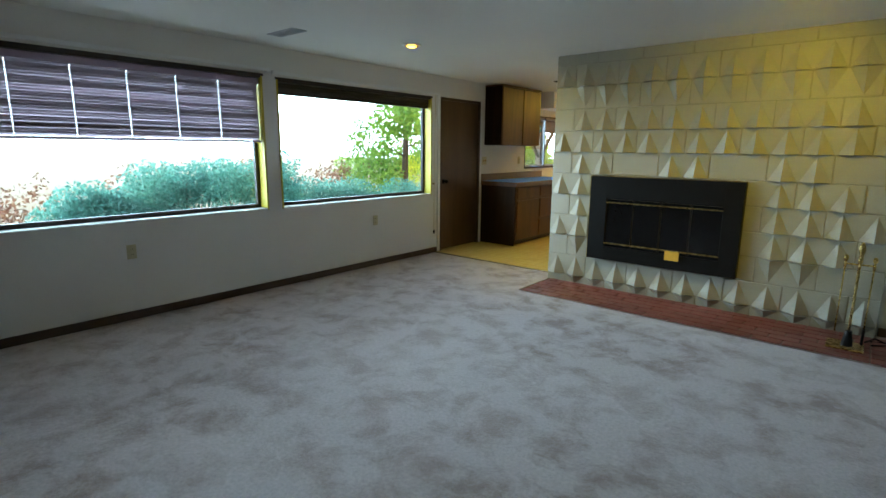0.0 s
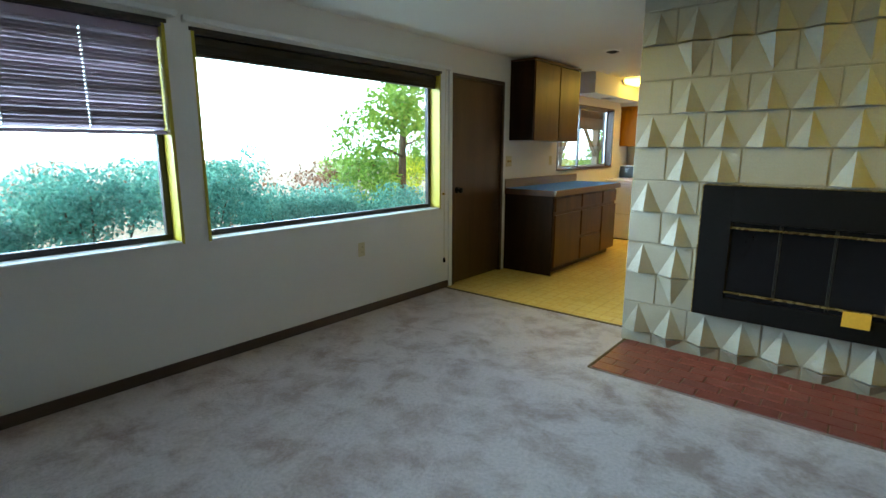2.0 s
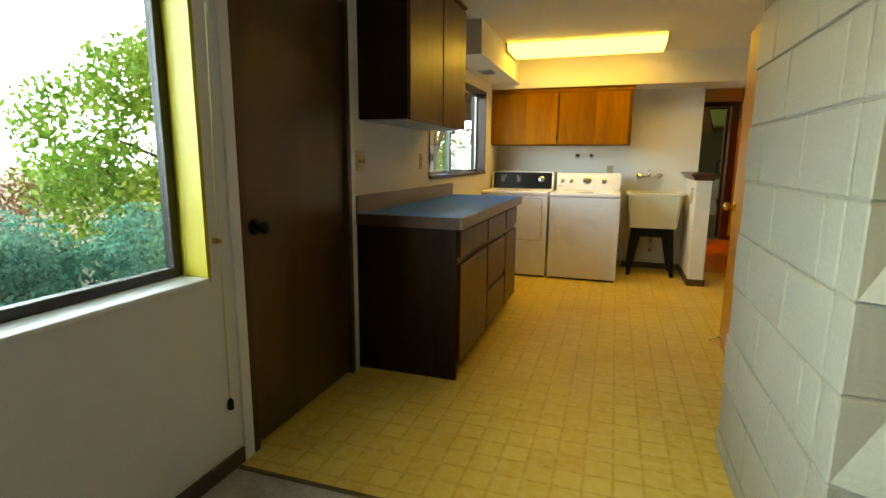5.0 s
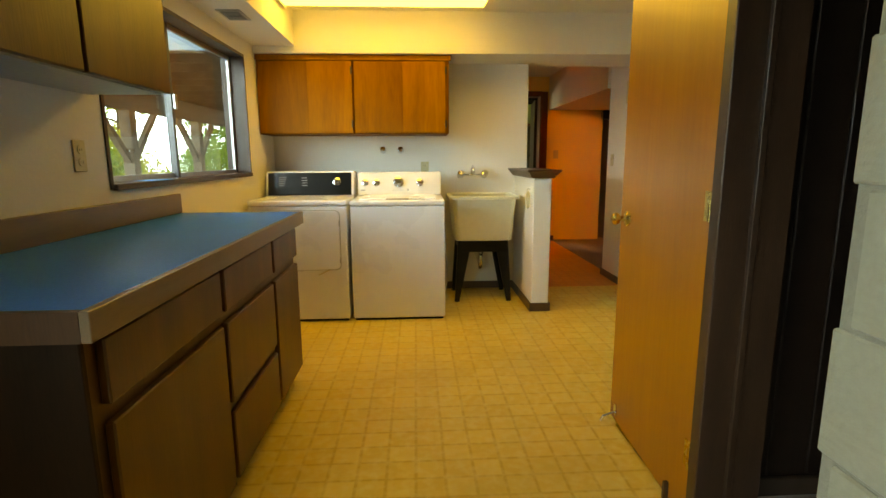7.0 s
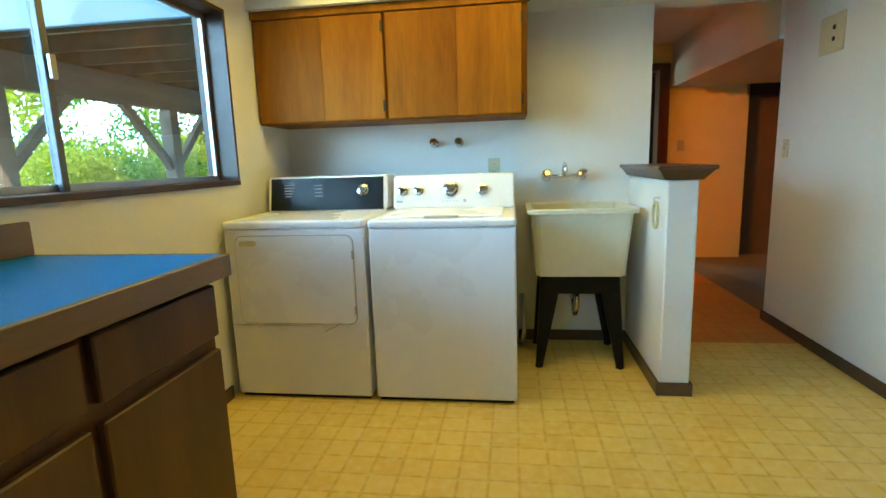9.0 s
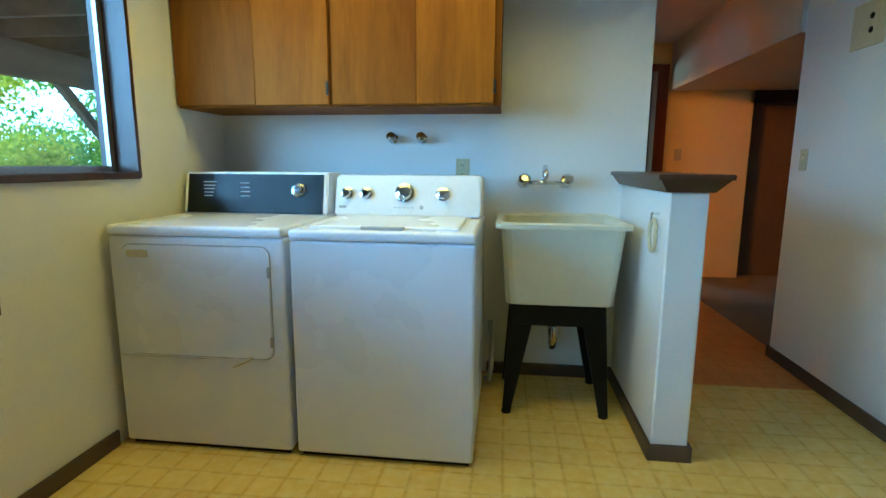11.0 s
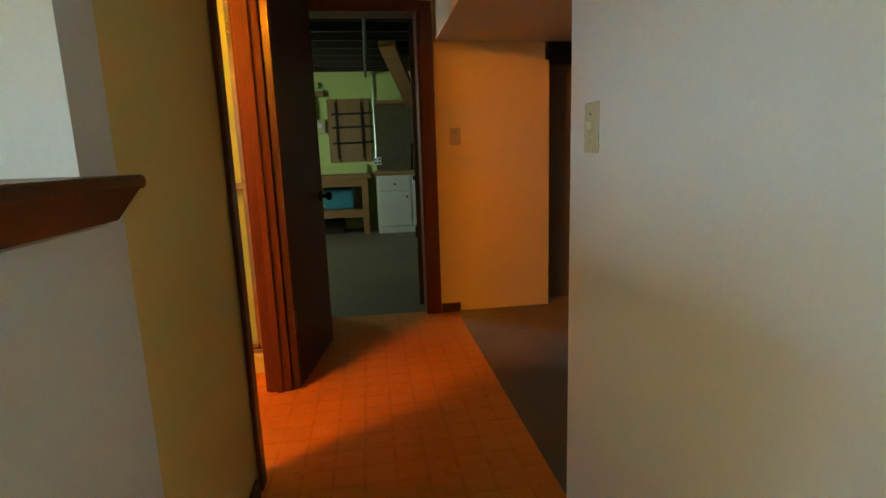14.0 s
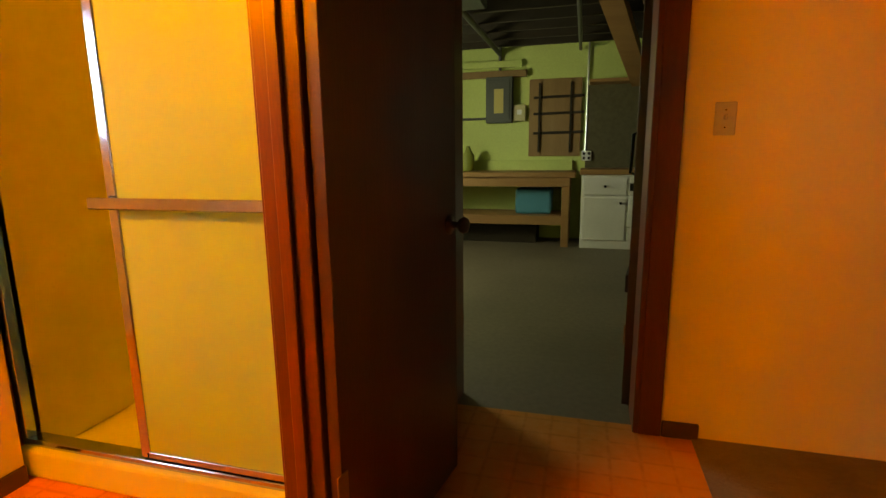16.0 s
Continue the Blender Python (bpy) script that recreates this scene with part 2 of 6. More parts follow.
# walnut again, darkened for the shade on the cabinets' end faces
M_WALNUT_SHADED = wood("walnut_end_shaded", (0.032, 0.014, 0.006), (0.016, 0.007, 0.003), 0.5, 'Z', 7.0, coat=0.0)
M_ALDER.node_tree.nodes["Principled BSDF"].inputs["Specular IOR Level"].default_value = 0.15
M_WALNUT_SHADED.node_tree.nodes["Principled BSDF"].inputs["Specular IOR Level"].default_value = 0.12
M_FRAME = mat("shower_frame_metal", (0.45, 0.56, 0.85), 0.12, 1.0, fine=(40, 0.08), broad=(2, 0.03))
# near-black brown that puts recess shade into kick board and panel grooves
M_SHADOW_GAP = mat("cabinet_shadow_gap", (0.035, 0.02, 0.012), 0.6)
M_PANEL = wood("dark_panelling", (0.028, 0.012, 0.007), (0.013, 0.006, 0.004), 0.5, 'Z', 8.0, coat=0.0)
# dark bluish laminate; the sky's blue reflection is mixed into the base colour
M_COUNTER = mat("laminate_with_sky_blue", (0.002, 0.25, 0.86), 0.36, fine=(160, 0.10), broad=(3, 0.08), spec=0.15)
M_EDGE = wood("counter_edge", (0.23, 0.14, 0.075), (0.16, 0.09, 0.045), 0.4, 'Y', 8.0)
M_BRONZE = mat("dark_window_frame", (0.028, 0.022, 0.018), 0.4, fine=(60, 0.2))
M_REVEAL = wood("window_reveal", (0.58, 0.46, 0.03), (0.44, 0.34, 0.02), 0.45, 'Z', 7.0)
M_ALU = mat("aluminium", (0.55, 0.56, 0.57), 0.32, 1.0, fine=(90, 0.1))
M_STILE = mat("weathered_aluminium", (0.16, 0.16, 0.165), 0.45, 0.8, fine=(90, 0.15))
M_CHROME = mat("chrome", (0.75, 0.76, 0.78), 0.10, 1.0, fine=(40, 0.08), broad=(2, 0.03))
M_BRASS = mat("polished_brass", (0.60, 0.44, 0.16), 0.26, 1.0, fine=(50, 0.1))
M_STRIP = mat("dull_brass_strip", (0.20, 0.14, 0.07), 0.55, 0.5, fine=(50, 0.2))
M_BLACK = mat("black_metal", (0.008, 0.008, 0.008), 0.45, 0.0, fine=(70, 0.2), spec=0.12)
M_SOOT = mat("soot_black", (0.008, 0.008, 0.009), 0.7, fine=(30, 0.3))
M_WHITE = mat("white_enamel", (0.84, 0.87, 0.95), 0.28, fine=(20, 0.0), broad=(1.5, 0.006))
M_GREYPL = mat("grey_plastic", (0.45, 0.46, 0.48), 0.35)
M_DIAL = mat("console_black", (0.012, 0.015, 0.018), 0.22, spec=0.2)
M_TUB = mat("cream_fibreglass", (0.70, 0.68, 0.52), 0.38, fine=(30, 0.05), broad=(2, 0.08))
M_IVORY = mat("ivory_plastic", (0.62, 0.55, 0.33), 0.4)
M_WHITEPAINT = mat("white_gloss_paint", (0.80, 0.80, 0.79), 0.4, fine=(50, 0.04))
M_BLIND = mat("mauve_blind_fabric", (0.30, 0.235, 0.235), 0.65, fine=(90, 0.12))
def make_translucent(m, colour, share):
    nt = m.node_tree
    tr = nt.nodes.new("ShaderNodeBsdfTranslucent")
    tr.inputs[0].default_value = (*colour, 1)
    ms = nt.nodes.new("ShaderNodeMixShader")
    ms.inputs[0].default_value = share
    nt.links.new(nt.nodes["Principled BSDF"].outputs[0], ms.inputs[1])
    nt.links.new(tr.outputs[0], ms.inputs[2])
    nt.links.new(ms.outputs[0], nt.nodes["Material Output"].inputs[0])


make_translucent(M_BLIND, (0.52, 0.42, 0.48), 0.5)
M_GLASS = glass("window_glass")
M_FROST = glass("obscure_glass", 0.5, (0.52, 0.86, 0.42))
M_FROST.node_tree.nodes["Principled BSDF"].inputs["Transmission Weight"].default_value = 0.45
M_SMOKE = mat("smoked_glass", (0.006, 0.006, 0.007), 0.12, spec=0.2)
M_SHOWER = mat("shower_fibreglass", (0.62, 0.72, 0.36), 0.3, fine=(20, 0.03))
M_ALCOVE = mat("brown_board_wall", (0.28, 0.15, 0.06), 0.7, fine=(25, 0.12), broad=(2, 0.2), stretch=(1, 1, 0.2))
M_PINE = wood("pine_bench", (0.42, 0.23, 0.10), (0.30, 0.15, 0.06), 0.55, 'X', 5.0)
M_JOIST = wood("dark_joist", (0.035, 0.023, 0.014), (0.016, 0.011, 0.007), 0.8, 'X', 5.0)
M_PLY = wood("pegboard_ply", (0.34, 0.20, 0.09), (0.25, 0.14, 0.06), 0.6, 'Z', 4.0)
M_SHOPWALL = mat("shop_wall_paint", (0.64, 0.76, 0.28), 0.7, fine=(40, 0.08), broad=(1.5, 0.12))
M_GREYBOX = mat("grey_steel_box", (0.10, 0.11, 0.11), 0.45, 0.2)
M_DECK = wood("weathered_deck", (0.30, 0.21, 0.13), (0.19, 0.13, 0.08), 0.8, 'Y', 4.0)
M_DECK_PAINT = mat("blue_grey_deck_paint", (0.30, 0.42, 0.52), 0.6, fine=(40, 0.08))
M_EARTH = mat("dry_grass_ground", (0.24, 0.21, 0.12), 0.95, fine=(8, 0.4), broad=(0.3, 0.3), bump=0.6, bump_scale=20)
M_BARK = mat("bark", (0.13, 0.09, 0.06), 0.9, fine=(18, 0.4), bump=0.6, bump_scale=25, stretch=(1, 1, 0.3))


def leaf_material(name, a, b2):
    m = bpy.data.materials.new(name)
    m.use_nodes = True
    nt = m.node_tree
    n, lk = nt.nodes, nt.links
    b = n["Principled BSDF"]
    b.inputs["Roughness"].default_value = 0.55
    g = n.new("ShaderNodeNewGeometry")
    cr = n.new("ShaderNodeValToRGB")
    cr.color_ramp.elements[0].color, cr.color_ramp.elements[1].color = (*a, 1), (*b2, 1)
    lk.new(g.outputs["Random Per Island"], cr.inputs[0])
    lk.new(cr.outputs[0], b.inputs["Base Color"])
    tr = n.new("ShaderNodeBsdfTranslucent")
    lk.new(cr.outputs[0], tr.inputs[0])
    ms = n.new("ShaderNodeMixShader")
    ms.inputs[0].default_value = 0.5
    lk.new(b.outputs[0], ms.inputs[1])
    lk.new(tr.outputs[0], ms.inputs[2])
    lk.new(ms.outputs[0], n["Material Output"].inputs[0])
    return m


M_LEAF_BLUE = leaf_material("shrub_leaf", (0.03, 0.22, 0.18), (0.16, 0.52, 0.43))
M_LEAF_GREEN = leaf_material("tree_leaf", (0.09, 0.24, 0.03), (0.30, 0.50, 0.10))
M_LEAF_YELLOW = leaf_material("bright_leaf", (0.26, 0.36, 0.02), (0.62, 0.66, 0.07))
M_LEAF_RED = leaf_material("russet_leaf", (0.16, 0.06, 0.04), (0.26, 0.14, 0.08))
M_TUBE = glow("fluorescent_diffuser", (1.0, 0.72, 0.13), TUBE)
M_BULB = glow("warm_bulb", (1.0, 0.62, 0.12), 4.0)

# ---- building helpers ----
BASE = {}


def thing(name, at, label, category, group="", kind=""):
    o = new(name)
    o.empty_display_size = 0.1
    o.location = at
    BASE[o] = Vector(at)
    return tagged(o, label, category, group, kind)


def mesh_of(name, bm, material):
    me = bpy.data.meshes.new(name)
    bm.normal_update()
    bm.to_mesh(me)
    bm.free()
    me.materials.append(material)
    return me


def part(name, bm, material, parent, label="", smooth=False):
    """One mesh under a thing or a part; the bmesh is in world coordinates."""
    base = BASE[parent]
    bmesh.ops.translate(bm, verts=bm.verts, vec=-base)
    if smooth:
        for f in bm.faces:
            f.smooth = True
    o = new(name, mesh_of(name, bm, material))
    o.parent = parent
    BASE[o] = base
    if label:
        o["label"] = label
    return o


def solo(name, bm, material, label, category, group="", kind="", smooth=False):
    """A thing that is one mesh."""
    lo = Vector([min(v.co[i] for v in bm.verts) for i in range(3)])
    hi = Vector([max(v.co[i] for v in bm.verts) for i in range(3)])
    base = Vector(((lo.x + hi.x) / 2, (lo.y + hi.y) / 2, lo.z))
    bmesh.ops.translate(bm, verts=bm.verts, vec=-base)
    if smooth:
        for f in bm.faces:
            f.smooth = True
    o = new(name, mesh_of(name, bm, material))
    o.location = base
    BASE[o] = base
    return tagged(o, label, category, group, kind)


def setting(name, bm, material, label, category="", smooth=False):
    o = new(name, mesh_of(name, bm, material))
    BASE[o] = Vector((0, 0, 0))
    return tagged(o, label, category, "", "structure")


def box(bm, x0, x1, y0, y1, z0, z1, bevel=0.0, seg=1):
    m = Matrix.Translation(((x0 + x1) / 2, (y0 + y1) / 2, (z0 + z1) / 2)) @ Matrix.Diagonal((abs(x1 - x0), abs(y1 - y0), abs(z1 - z0), 1))
    r = bmesh.ops.create_cube(bm, size=1.0, matrix=m)
    if bevel > 0:
        es = list({e for v in r["verts"] for e in v.link_edges})
        bmesh.ops.bevel(bm, geom=es, offset=bevel, segments=seg, profile=0.5, affect='EDGES')
    return bm


def bx(*a, **k):
    return box(bmesh.new(), *a, **k)


def rod(bm, a, b, r0, r1=None, n=12, cap=True):
    a, b = Vector(a), Vector(b)
    d = b - a
    m = Matrix.Translation((a + b) / 2) @ d.to_track_quat('Z', 'Y').to_matrix().to_4x4()
    bmesh.ops.create_cone(bm, cap_ends=cap, segments=n, radius1=r0, radius2=r0 if r1 is None else r1, depth=d.length, matrix=m)
    return bm


def ball(bm, c, r, sx=1, sy=1, sz=1, n=12):
    bmesh.ops.create_uvsphere(bm, u_segments=n, v_segments=max(6, n // 2), radius=r, matrix=Matrix.Translation(c) @ Matrix.Diagonal((sx, sy, sz, 1)))
    return bm


def tube(bm, pts, r, n=8):
    """A bent pipe through points."""
    ps = [Vector(p) for p in pts]
    closed = (ps[0] - ps[-1]).length < 1e-4
    if closed:
        ps.pop()
    m = len(ps)
    rings, side = [], None
    for k, p in enumerate(ps):
        a = ps[(k - 1) % m] if (k > 0 or closed) else p
        b = ps[(k + 1) % m] if (k < m - 1 or closed) else p
        d = (b - a).normalized()
        if side is None:
            side = d.orthogonal().normalized()
        side = (side - d * side.dot(d)).normalized()
        up = d.cross(side)
        rings.append([bm.verts.new(p + (side * math.cos(6.28318 * j / n) + up * math.sin(6.28318 * j / n)) * r) for j in range(n)])
    for k in range(m if closed else m - 1):
        a, b = rings[k], rings[(k + 1) % m]
        for j in range(n):
            bm.faces.new((a[j], a[(j + 1) % n], b[(j + 1) % n], b[j]))
    if not closed:
        bm.faces.new(rings[0][::-1])
        bm.faces.new(rings[-1])
    return bm


def lathe(bm, centre, axis, profile, n=20):
    """A turned shape: profile of (distance along axis, radius)."""
    q = Vector(axis).to_track_quat('Z', 'Y').to_matrix().to_4x4()
    m = Matrix.Translation(centre) @ q
    rings = []
    for d, r in profile:
        rings.append([bm.verts.new(m @ Vector((r * math.cos(2 * math.pi * k / n), r * math.sin(2 * math.pi * k / n), d))) for k in range(n)])
    for a, b in zip(rings, rings[1:]):
        for k in range(n):
            bm.faces.new((a[k], a[(k + 1) % n], b[(k + 1) % n], b[k]))
    bm.faces.new(rings[-1])
    bm.faces.new(rings[0][::-1])
    return bm


def wall_with_holes(name, axis, at, thick, u0, u1, z0, z1, holes, material, label):
    """A wall slab along x or y, with real openings through it; holes are (u0, u1, z0, z1)."""
    bm = bmesh.new()
    us = sorted({u0, u1, *[h[0] for h in holes], *[h[1] for h in holes]})
    zs = sorted({z0, z1, *[h[2] for h in holes], *[h[3] for h in holes]})
    us = [u for u in us if u0 <= u <= u1]
    zs = [z for z in zs if z0 <= z <= z1]

    def solid(i, j):
        if not (0 <= i < len(us) - 1 and 0 <= j < len(zs) - 1):
            return False
        u, z = (us[i] + us[i + 1]) / 2, (zs[j] + zs[j + 1]) / 2
        return not any(h[0] < u < h[1] and h[2] < z < h[3] for h in holes)

    def p(u, t, z):
        return bm.verts.new((at + t, u, z) if axis == 'y' else (u, at + t, z))

    for i in range(len(us) - 1):
        for j in range(len(zs) - 1):
            if not solid(i, j):
                continue
            a, b, c, d = us[i], us[i + 1], zs[j], zs[j + 1]
            for t in (0, thick):
                bm.faces.new([p(a, t, c), p(b, t, c), p(b, t, d), p(a, t, d)])
            if not solid(i - 1, j):
                bm.faces.new([p(a, 0, c), p(a, thick, c), p(a, thick, d), p(a, 0, d)])
            if not solid(i + 1, j):
                bm.faces.new([p(b, 0, c), p(b, thick, c), p(b, thick, d), p(b, 0, d)])
            if not solid(i, j - 1):
                bm.faces.new([p(a, 0, c), p(b, 0, c), p(b, thick, c), p(a, thick, c)])
            if not solid(i, j + 1):
                bm.faces.new([p(a, 0, d), p(b, 0, d), p(b, thick, d), p(a, thick, d)])
    bmesh.ops.remove_doubles(bm, verts=bm.verts, dist=0.0005)
    bmesh.ops.recalc_face_normals(bm, faces=bm.faces)
    return setting(name, bm, material, label, "wall")

# ---- structure ----
WX, CEIL, BACK = -4.58, 2.31, 12.72
setting("floor_living", bx(WX - 0.1, 2.6, -0.6, 8.0, -0.12, 0.0), M_CARPET, "beige cut-pile carpet with brushed patches", "floor")
setting("floor_side_room", bx(-2.46, 0.6, 8.75, 9.8, -0.12, 0.0), M_CARPET, "pale carpet beyond the open door", "floor")
setting("floor_laundry", bx(WX - 0.1, -2.46, 8.0, 12.7, -0.12, 0.004), M_VINYL, "cream sheet vinyl printed with small squares", "floor")
setting("floor_laundry_side", bx(-2.46, -1.36, 10.2, 12.7, -0.12, 0.004), M_VINYL, "cream sheet vinyl printed with small squares", "floor")
setting("floor_hall", bx(WX - 0.1, -1.36, 12.7, 15.5, -0.12, 0.004), M_VINYL_WARM, "sheet vinyl in the back hall with warm red light in its tint", "floor")
setting("floor_alcove", bx(-1.36, 1.2, 13.0, 15.9, -0.12, 0.008), M_CARPET_DARK, "worn dark brown carpet", "floor")
setting("floor_workshop", bx(WX - 0.1, 1.2, 15.5, 20.6, -0.12, 0.0), M_CONCRETE, "bare grey concrete floor", "floor")
setting("ceiling", bx(WX - 0.1, 2.6, -0.6, 15.58, CEIL, CEIL + 0.1), M_CEIL, "off-white textured ceiling", "ceiling")
setting("ceiling_workshop", bx(WX - 0.1, 1.2, 15.58, 20.6, 2.62, 2.72), M_JOIST, "dark unfinished boards above joists", "ceiling")

wall_with_holes("wall_west", 'y', WX, -0.16, -0.6, 20.6, 0.0, 2.62,
                [(3.29, 5.545, 0.79, 2.035), (5.69, 7.935, 0.785, 2.02), (8.10, 8.99, -1, 2.05), (10.25, 12.05, 1.075, 1.94), (13.0, 13.6, 1.25, 1.95), (17.3, 18.5, 1.2, 1.95)],
                M_WALL, "white painted plaster wall with wide windows")
wall_with_holes("wall_south", 'x', -0.5, -0.12, WX, 2.6, 0, CEIL, [], M_WALL, "white painted plaster wall")
wall_with_holes("wall_east", 'y', 2.5, 0.12, -0.5, 8.0, 0, CEIL, [], M_WALL, "white painted plaster wall")
wall_with_holes("wall_beside_chimney", 'x', 7.86, 0.12, 0.06, 2.5, 0, CEIL, [], M_WALL, "white painted plaster wall beside the chimney")
wall_with_holes("wall_side_room_south", 'x', 8.72, 0.10, -2.45, 0.6, 0, CEIL, [], M_WALL, "plain plaster wall")
wall_with_holes("wall_side_room_east", 'y', 0.55, 0.1, 8.82, 9.75, 0, CEIL, [], M_WALL, "plain plaster wall")
wall_with_holes("wall_doorway", 'y', -2.39, 0.09, 8.84, 10.25, 0, CEIL, [(8.84, 9.545, -1, 2.03)], M_WALL, "short white wall with the side doorway")
wall_with_holes("wall_laundry_return", 'x', 10.15, 0.10, -2.30, -1.43, 0, CEIL, [], M_WALL, "white plaster return wall")
wall_with_holes("wall_hall_east", 'y', -1.43, 0.14, 10.25, 13.19, 0, CEIL, [], M_WALL, "white wall along the passage")
wall_with_holes("wall_laundry_back", 'x', BACK, 0.11, WX, -2.345, 0, CEIL, [], M_WALL, "white wall behind the washing machines")
wall_with_holes("wall_hall_west", 'y', -2.48, 0.10, BACK + 0.11, 15.45, 0, CEIL, [(13.64, 14.38, -1, 2.04)], M_WALL_WARM, "hall wall with warm bounce light in its colour and the bathroom doorway")
wall_with_holes("wall_hall_end", 'x', 15.45, 0.12, -2.48, -0.67, 0, CEIL, [(-2.36, -1.55, -1, 2.08)], M_HALLWALL, "peach painted wall at the end of the hall")
wall_with_holes("wall_bath_north", 'x', 15.46, 0.10, WX, -2.48, 0, CEIL, [], M_WALL, "plain plaster wall")
wall_with_holes("wall_bath_stub", 'x', 14.39, 0.19, WX, -3.69, 0, CEIL, [], M_WALL, "short wall beside the shower")
wall_with_holes("wall_alcove_end", 'x', 15.62, 0.10, -0.72, 1.2, 0, CEIL, [], M_ALCOVE, "brown board wall of the alcove")
wall_with_holes("wall_alcove_east", 'y', 1.1, 0.1, 13.2, 15.62, 0, CEIL, [], M_ALCOVE, "brown board wall of the alcove")
wall_with_holes("wall_alcove_south", 'x', 13.09, 0.10, -1.29, 1.2, 0, CEIL, [], M_WALL, "plain plaster wall")
wall_with_holes("wall_workshop_north", 'x', 20.25, 0.12, WX, 1.2, 0, 2.62, [], M_SHOPWALL, "pale green painted workshop wall")
wall_with_holes("wall_workshop_east", 'y', 1.1, 0.12, 15.72, 20.25, 0, 2.62, [], M_CONCRETE, "bare grey workshop wall")
wall_with_holes("wall_workshop_south", 'x', 15.575, 0.05, WX, -2.48, 0, 2.62, [], M_SHOPWALL, "painted workshop wall")
wall_with_holes("wall_workshop_south_header", 'x', 15.575, 0.05, -2.48, 1.2, 2.10, 2.62, [], M_SHOPWALL, "painted workshop wall above the doorway")
wall_with_holes("wall_workshop_south_east", 'x', 15.575, 0.04, -1.50, -0.72, 0, 2.10, [], M_SHOPWALL, "painted workshop wall beside the doorway")
# soffits
setting("soffit_living", bx(0.065, 2.5, -0.5, 7.86, 2.09, CEIL), M_CEIL, "dropped white soffit over the room's side", "soffit")
setting("soffit_laundry_west", bx(WX, -4.26, 10.58, 12.28, 2.05, CEIL), M_CEIL, "white boxed soffit over the window", "soffit")
setting("soffit_laundry_back", bx(WX, -1.43, 12.28, BACK + 0.11, 2.0, CEIL), M_CEIL, "white boxed soffit over the cabinets", "soffit")
setting("soffit_alcove", bx(-1.46, 1.1, 13.19, 15.45, 1.86, CEIL), M_WALL, "low boxed soffit over the alcove", "soffit")
setting("beam_alcove", bx(-0.70, 1.1, 15.45, 15.62, 1.74, 1.86), M_PANEL, "dark timber beam under the soffit", "beam")


def baseboard(x0, x1, y0, y1, h=0.07):
    return setting("baseboard", bx(x0, x1, y0, y1, 0.0, h, bevel=0.004), M_BASE, "low dark brown baseboard", "baseboard")


baseboard(WX, WX + 0.014, -0.5, 8.04)
baseboard(0.07, 2.5, 7.845, 7.86)
baseboard(-1.444, -1.43, 10.25, 13.19)
baseboard(-1.444, -1.29, 13.19, 13.204)
baseboard(-3.12, -2.45, BACK - 0.014, BACK)
baseboard(WX, -4.50, BACK - 0.014, BACK)
baseboard(WX, WX + 0.014, 10.82, 11.78)
baseboard(-2.467, -2.453, 11.95, BACK - 0.014)
baseboard(-2.467, -2.302, 11.936, 11.95)
baseboard(-2.316, -2.302, 11.95, BACK)
baseboard(-2.38, -2.366, BACK + 0.11, 13.56)
baseboard(-1.472, -1.335, 15.436, 15.45)
baseboard(-3.90, -3.69, 14.376, 14.39)
baseboard(-3.69, -3.676, 14.376, 14.58)
baseboard(-2.49, 0.55, 9.68, 9.70)
setting("threshold_strip", bx(WX + 0.02, -2.72, 7.985, 8.005, 0.0, 0.010, bevel=0.003), M_STRIP, "thin metal carpet edge strip", "trim")
setting("threshold_strip", bx(-2.48, -2.42, 8.89, 9.495, 0.0, 0.012, bevel=0.003), M_STRIP, "thin metal threshold of the side doorway", "trim")

# half wall with its dark cap
setting("wall_half", bx(-2.453, -2.316, 11.95, BACK, 0.0, 1.043, bevel=0.006), M_WALL, "white half wall beside the laundry tub", "half wall")


def half_wall_cap():
    t = thing("ledge", (-2.37, 12.28, 1.043), "dark stained wooden ledge on the half wall", "ledge")
    bm = bmesh.new()
    lo, hi = [(-2.468, 11.935), (-2.303, BACK)], [(-2.503, 11.895), (-2.268, BACK)]
    a = [bm.verts.new((x, y, 1.043)) for x, y in ((lo[0][0], lo[0][1]), (lo[1][0], lo[0][1]), (lo[1][0], lo[1][1]), (lo[0][0], lo[1][1]))]
    b = [bm.verts.new((x, y, 1.088)) for x, y in ((hi[0][0], hi[0][1]), (hi[1][0], hi[0][1]), (hi[1][0], hi[1][1]), (hi[0][0], hi[1][1]))]
    for k in range(4):
        bm.faces.new((a[k], a[(k + 1) % 4], b[(k + 1) % 4], b[k]))
    bm.faces.new(a[::-1])
    bm.faces.new(b)
    part("moulding", bm, M_TRIM, t)
    part("top_board", bx(-2.513, -2.258, 11.885, BACK, 1.088, 1.107, bevel=0.004), M_TRIM, t)


half_wall_cap()

# ---- chimney of painted relief blocks ----
CY, CX0, PITCH, COURSE = 7.74, -2.71, 0.2147, 0.2117
chimney = thing("chimney_breast", (-1.27, 8.28, 0), "white painted chimney breast of relief concrete blocks", "chimney", kind="structure")
part("core", bx(CX0 + 0.007, 0.05, CY + 0.007, 8.82, 0.0, CEIL), M_MORTAR, chimney, "recessed painted joints")
COLUMNS = 13
